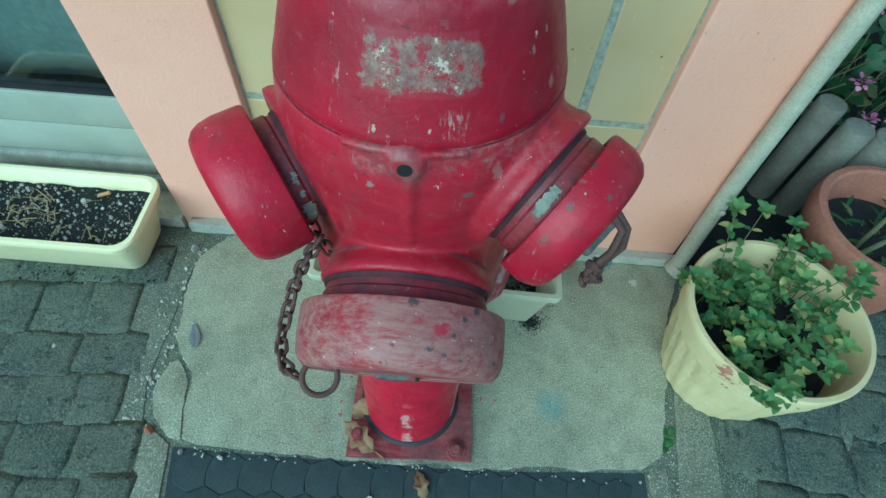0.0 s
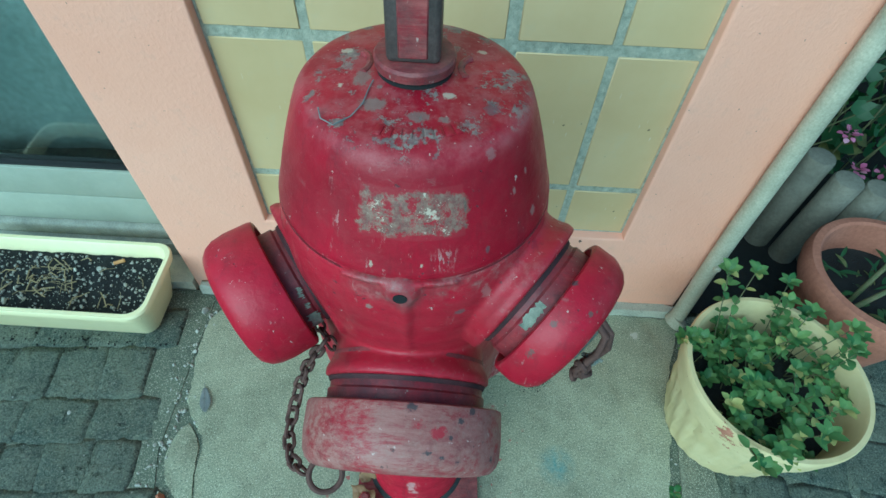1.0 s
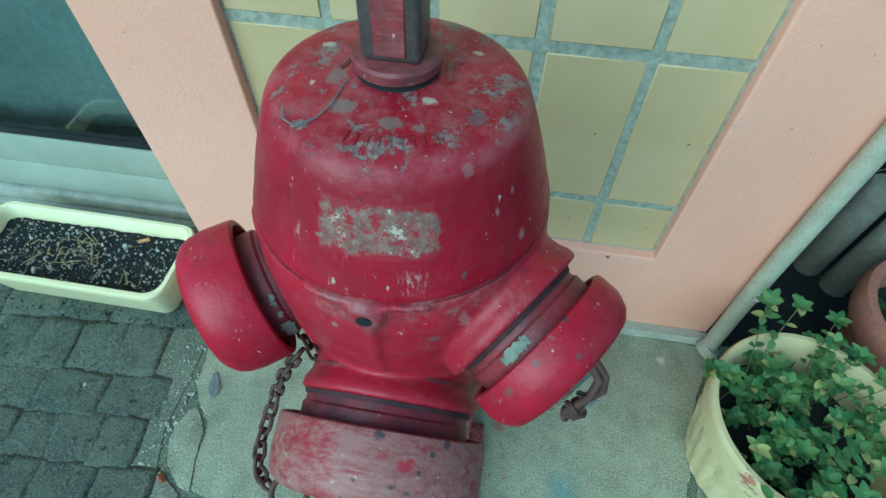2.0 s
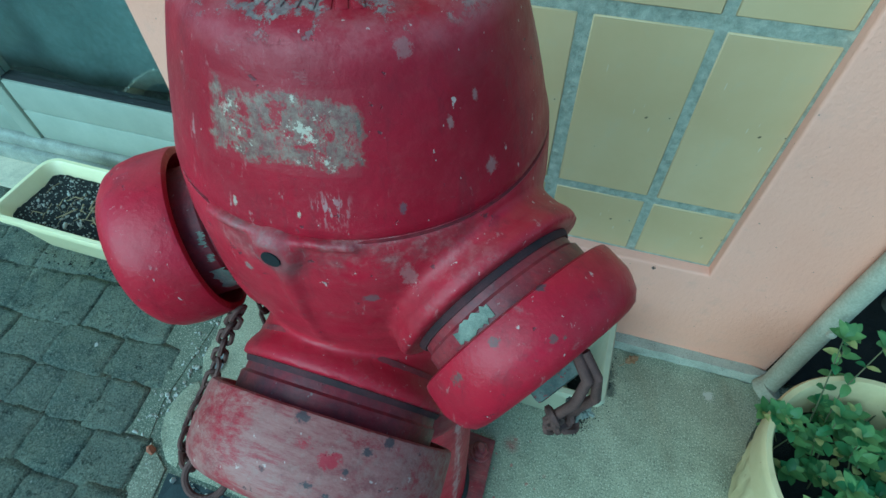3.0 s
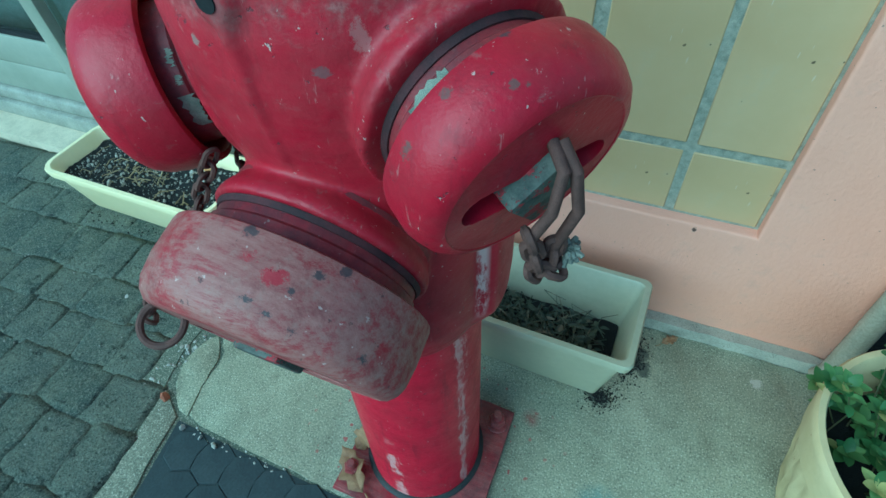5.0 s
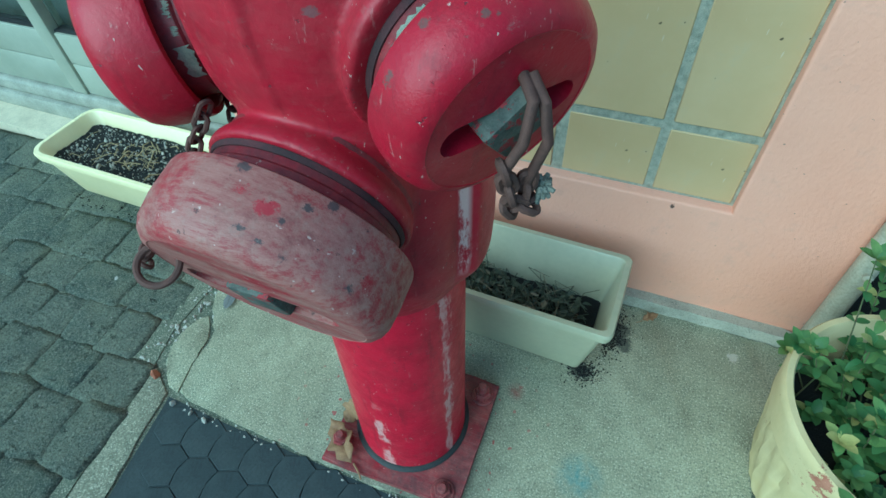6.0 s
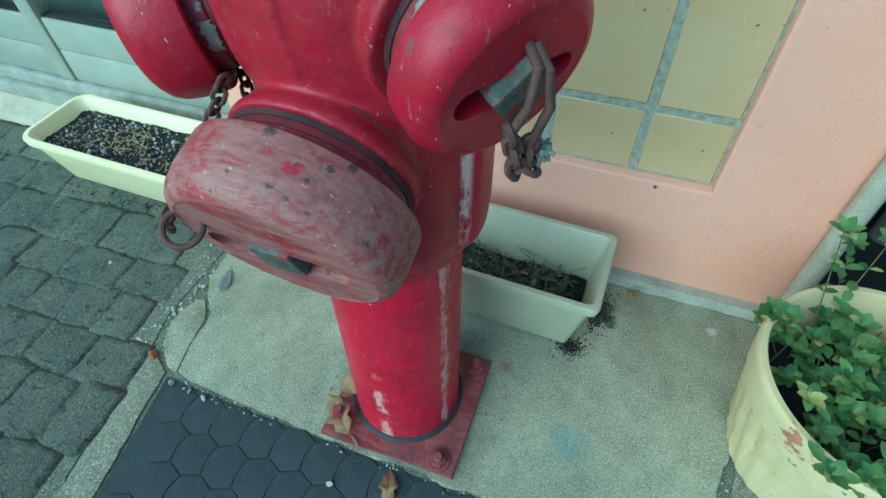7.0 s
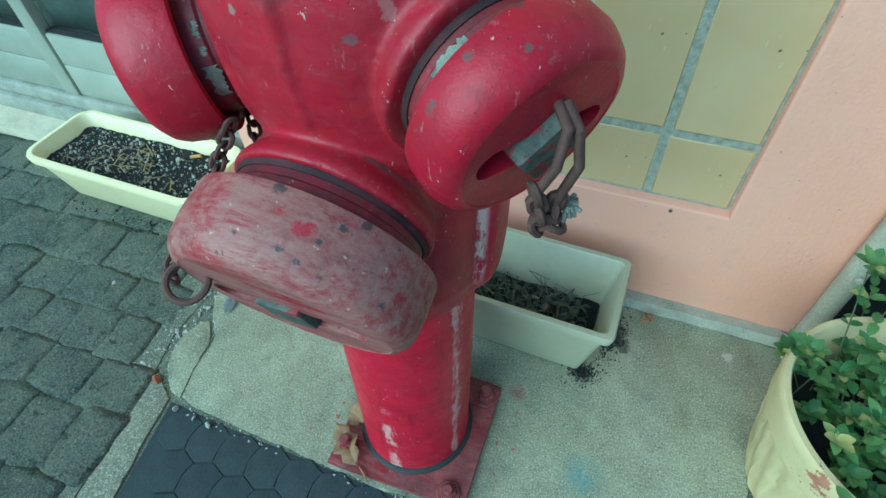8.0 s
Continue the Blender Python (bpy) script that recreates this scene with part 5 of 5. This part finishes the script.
random.seed(12)
logs = thing("log_palisade", Matrix(), "row of grey weathered half-round timber logs edging the bed", "palisade")
for x, y, h in ((0.690, 0.80, 0.29), (0.737, 0.735, 0.285), (0.783, 0.672, 0.28), (0.826, 0.612, 0.275), (0.872, 0.560, 0.265), (0.935, 0.540, 0.26), (1.000, 0.535, 0.265), (1.065, 0.535, 0.26), (1.13, 0.535, 0.265)):
    bm = bmesh.new()
    lathe(bm, [(0.031, -0.05), (0.0315, h - 0.006), (0.029, h - 0.001), (0.026, h)], 20, pose(x, y, 0, random.uniform(-2, 2), random.uniform(-2, 2), 0), 0.03)
    part("log", bm, TIMBER, logs)

bush = thing("geranium_bush", pose(0, 0, 0), "dark leafy geranium bush with pink flowers", "bush")
bl, bs = bmesh.new(), bmesh.new()
random.seed(44)


def round_leaf(bm, c, nrm, r):
    """A lobed, slightly cupped leaf."""
    q = nrm.to_track_quat("Z", "Y").to_matrix()
    mid = bm.verts.new(c)
    ring = []
    for k in range(10):
        a = 2 * math.pi * k / 10 + 0.3
        f = r * (1.0 if k % 2 else 0.86) * (0.35 if k == 0 else 1)
        ring.append(bm.verts.new(c + q @ Vector((f * math.cos(a), f * math.sin(a), 0.22 * f))))
    for k in range(10):
        bm.faces.new((mid, ring[k], ring[(k + 1) % 10]))


for k in range(900):
    x = random.uniform(0.72, 1.9)
    y = random.uniform(0.66, 1.4) + max(0, 0.85 - x) * 1.2
    top = 0.20 + 0.18 * noise.noise(Vector((x * 4, y * 4, 2))) + (y - 0.55) * 0.45
    c = Vector((x, y, random.uniform(0.02, max(0.05, top))))
    nrm = Vector((random.gauss(-0.1, 0.5), random.gauss(-0.4, 0.5), random.uniform(0.3, 1.0))).normalized()
    round_leaf(bl, c, nrm, random.uniform(0.016, 0.034))
for k in range(60):
    x, y = random.uniform(0.68, 1.8), random.uniform(0.65, 1.25)
    p = Vector((x, y, -0.02))
    tube(bs, [p, p + Vector((random.gauss(0, 0.04), random.gauss(0, 0.04), 0.16)), p + Vector((random.gauss(0, 0.06), random.gauss(-0.03, 0.05), 0.34))], 0.003, 6, 0.6)
for x, y, z in ((0.955, 0.64, 0.215), (1.03, 0.65, 0.21), (0.86, 0.76, 0.36), (0.90, 0.78, 0.40), (0.87, 0.80, 0.31), (1.05, 0.72, 0.31), (0.92, 0.86, 0.46), (1.15, 0.68, 0.24), (1.1, 0.80, 0.42), (0.93, 0.70, 0.27)):
    tube(bs, [(x, y + 0.03, 0.0), (x + 0.01, y + 0.02, z * 0.6), (x, y, z)], 0.0022, 6)
    bf = bmesh.new()
    for q in range(16):
        d = Vector((random.gauss(0, 1), random.gauss(-0.3, 1), random.gauss(0.5, 1))).normalized()
        leaf(bf, Vector((x, y, z)) + d * random.uniform(0.003, 0.014), d + Vector((0, -0.3, 0.3)), Vector((0, 0, 1)), 0.014, 0.013, 0.1, 0.2)
    part("flower", bf, PETAL, bush, "pink flower head")
part("foliage", bl, BUSH, bush)
tagged(part("stalk", bs, STALK, bush), kind="stuff")


# ---- litter ----
def dry_leaf(name, place, label, size, seed):
    """A curled, lobed oak leaf with its stalk."""
    random.seed(seed)
    bm = bmesh.new()
    n = 13
    rib, lf, rt = [], [], []
    for k in range(n):
        f = k / (n - 1)
        lobe = (0.45 + 0.55 * abs(math.sin(f * math.pi * 3.2))) * math.sin(math.pi * min(1, f * 0.93 + 0.07)) * 0.30
        z = 0.12 * math.sin(f * 5 + seed) + 0.10 * f
        up = lobe * (0.55 + 0.25 * math.sin(k * 1.7))
        rib.append(bm.verts.new((0, f * size, z * size)))
        lf.append(bm.verts.new((-lobe * size, (f + 0.04) * size, (z + up) * size)))
        rt.append(bm.verts.new((lobe * size, (f + 0.05) * size, (z + up * 0.6) * size)))
    for k in range(n - 1):
        bm.faces.new((rib[k], rib[k + 1], lf[k + 1], lf[k]))
        bm.faces.new((rib[k + 1], rib[k], rt[k], rt[k + 1]))
    tube(bm, [(0, 0, 0), (0.03 * size, -0.2 * size, 0.05 * size), (0, -0.35 * size, 0.02 * size)], 0.02 * size, 5)
    ob = part(name, bm, BROWN_LEAF)
    ob.matrix_basis = place
    ob.modifiers.new("thick", "SOLIDIFY").thickness = 0.0006
    tagged(ob, label, "leaf", "fallen leaves")


dry_leaf("oak_leaf", pose(-0.062, -0.095, 0.014, 10, -18, 50), "curled dry brown oak leaf leaning on the hydrant's foot", 0.075, 1)
dry_leaf("oak_leaf", pose(-0.108, -0.045, 0.014, 40, 12, -25), "curled dry brown oak leaf beside the hydrant", 0.06, 4)
dry_leaf("oak_leaf", pose(0.03, -0.165, -0.004, 4, 0, 20), "flat brown oak leaf on the dark paving", 0.05, 6)
dry_leaf("oak_leaf", pose(0.30, 0.315, 0.012, 15, 10, -50), "small brown leaf by the planter's corner", 0.03, 7)

bm = bmesh.new()
for k in range(40):
    f = k / 39
    for s in (-1, 1):
        p = Vector((0, 0.055 * f, 0.002 + 0.004 * f))
        leaf(bm, p, Vector((s * 0.8, 0.8, 0.15)), Vector((0, 0, 1)), 0.014 * math.sin(math.pi * (0.15 + 0.8 * f)), 0.0022, 0.1, 0.1)
tube(bm, [(0, -0.012, 0.001), (0, 0.02, 0.0025), (0, 0.058, 0.006)], 0.0006, 5, 0.4)
feather = part("feather", bm, FEATHER)
feather.matrix_basis = pose(-0.452, 0.125, 0.001, 0, 0, 200) @ Matrix.Diagonal((1.1, 0.95, 1.0, 1))
tagged(feather, "small grey feather on the cracked joint", "feather")

bm = bmesh.new()
for k in range(3):
    f = Vector((0.468 + 0.004 * k, -0.045 + 0.012 * k, -0.006))
    for q in range(5):
        a = random.uniform(0, 6.28)
        leaf(bm, f, Vector((math.cos(a), math.sin(a), 0.6)), Vector((0, 0, 1)), 0.015, 0.010, 0.15, 0.3)
tagged(part("weed", bm, WEED), "tiny green weed sprouting in the joint", "weed")

random.seed(17)
bm = bmesh.new()
for k in range(150):
    y = random.uniform(-0.1, 0.32)
    x = -0.497 + 0.010 * math.sin(y * 30) + random.gauss(0, 0.014)
    pebble(bm, (x, y, -0.006 + random.uniform(0, 0.004)), random.uniform(0.0015, 0.0048))
for k in range(190):
    x = random.uniform(-1.3, -0.45)
    y = random.uniform(-0.35, 0.33)
    pebble(bm, (x, y, -0.001), random.uniform(0.0008, 0.0022))
for k in range(80):
    pebble(bm, (random.uniform(-0.42, 0.45), -0.112 + random.gauss(0, 0.006), -0.004), random.uniform(0.001, 0.0035))
for k in range(60):
    pebble(bm, (0.474 + random.gauss(0, 0.005), random.uniform(-0.2, 0.06), -0.005), random.uniform(0.001, 0.003))
for x, y, r in ((-0.508, 0.304, 0.010), (-0.064, -0.168, 0.006), (-0.40, -0.115, 0.006), (-0.36, -0.118, 0.005), (-0.33, -0.12, 0.008), (-0.70, 0.06, 0.004)):
    pebble(bm, (x, y, 0.001), r, 0.45)
tagged(part("gravel", bm, GRAVEL), "loose pale grit and pebbles in the paving joints", "gravel", kind="stuff")
bm = bmesh.new()
pebble(bm, (-0.466, -0.083, 0.0015), 0.010, 0.6)
tagged(part("brick_chip", bm, BRICK), "orange-red chip of brick in the joint", "brick chip")
# crumbs of earth by the planters
bm = bmesh.new()
for k in range(1500):
    x, y = 0.244 + abs(random.gauss(0, 0.016)), 0.285 + random.gauss(0, 0.028)
    if k % 3 == 0:
        x, y = 0.224 + random.gauss(0, 0.014), 0.188 + random.gauss(0, 0.011)
    if y > 0.345:
        continue
    pebble(bm, (x, y, 0.0005), random.uniform(0.0005, 0.0017))
for k in range(90):
    pebble(bm, (random.uniform(-1.0, -0.53), 0.215 + random.gauss(0, 0.008), 0.0), random.uniform(0.001, 0.003))
tagged(part("earth_crumbs", bm, SOIL), "dark crumbs of soil spilt on the paving", "soil", kind="stuff")

# ---- pieces: wall tiles, dark pads, granite setts ----
TX = (-0.331, -0.188, -0.045, 0.098, 0.245, 0.367)
TZ = [0.247, 0.363] + [0.636 + 0.273 * k for k in range(8)]
J = 0.0088
TILE_MESH = {}
for i in range(5):
    for j in range(len(TZ) - 1):
        z1 = min(TZ[j + 1], 2.6)
        w = TX[i + 1] - TX[i] - (J if 0 < i < 4 else J / 2) * 2
        h = z1 - TZ[j] - (J if j else J / 2) * 2
        key = (round(w, 4), round(h, 4))
        if key not in TILE_MESH:
            bm = bmesh.new()
            box(bm, -w / 2, w / 2, 0, 0.008, -h / 2, h / 2, 0.0015, 1)
            TILE_MESH[key] = mesh_of(bm, "tile", TILE)
        piece("tile", TILE_MESH[key], pose((TX[i] + TX[i + 1]) / 2, TILED + random.uniform(-0.0006, 0.0006), (TZ[j] + z1) / 2), wall)

bm = bmesh.new()
hexa = [(0.0, -0.034), (0.026, -0.022), (0.021, 0.002), (0.028, 0.022), (0.003, 0.034), (-0.026, 0.022), (-0.031, -0.002), (-0.026, -0.022)]
slab_mesh(bm, [(x * 1.055, y * 1.005) for x, y in hexa], -0.009, -0.0024, 0.0011)
PAD_MESH = mesh_of(bm, "pad", PAD)
for poly in PAD_MESH.polygons:
    poly.use_smooth = False
for j in range(10):
    for i in range(15):
        x = -0.372 + i * 0.0565 + (0.028 if j % 2 else 0)
        y = -0.142 - j * 0.0585
        if x < 0.40 and x > -0.385 + max(0, (-0.14 - y)) * 0.17:
            piece("pad", PAD_MESH, pose(x, y, random.uniform(-0.0006, 0.0006), 0, 0, random.uniform(-2, 2)), pavement)

random.seed(5)
lay_setts(-1.75, 0.1, -0.85, 0.50, 4, lambda x, y: x < -0.555 + 0.5 * max(0, -0.05 - y) and -0.85 < y < 0.312)
lay_setts(0.2, 1.5, -0.7, 0.55, -7, lambda x, y: 0.615 < x < 1.4 and y < 0.30)
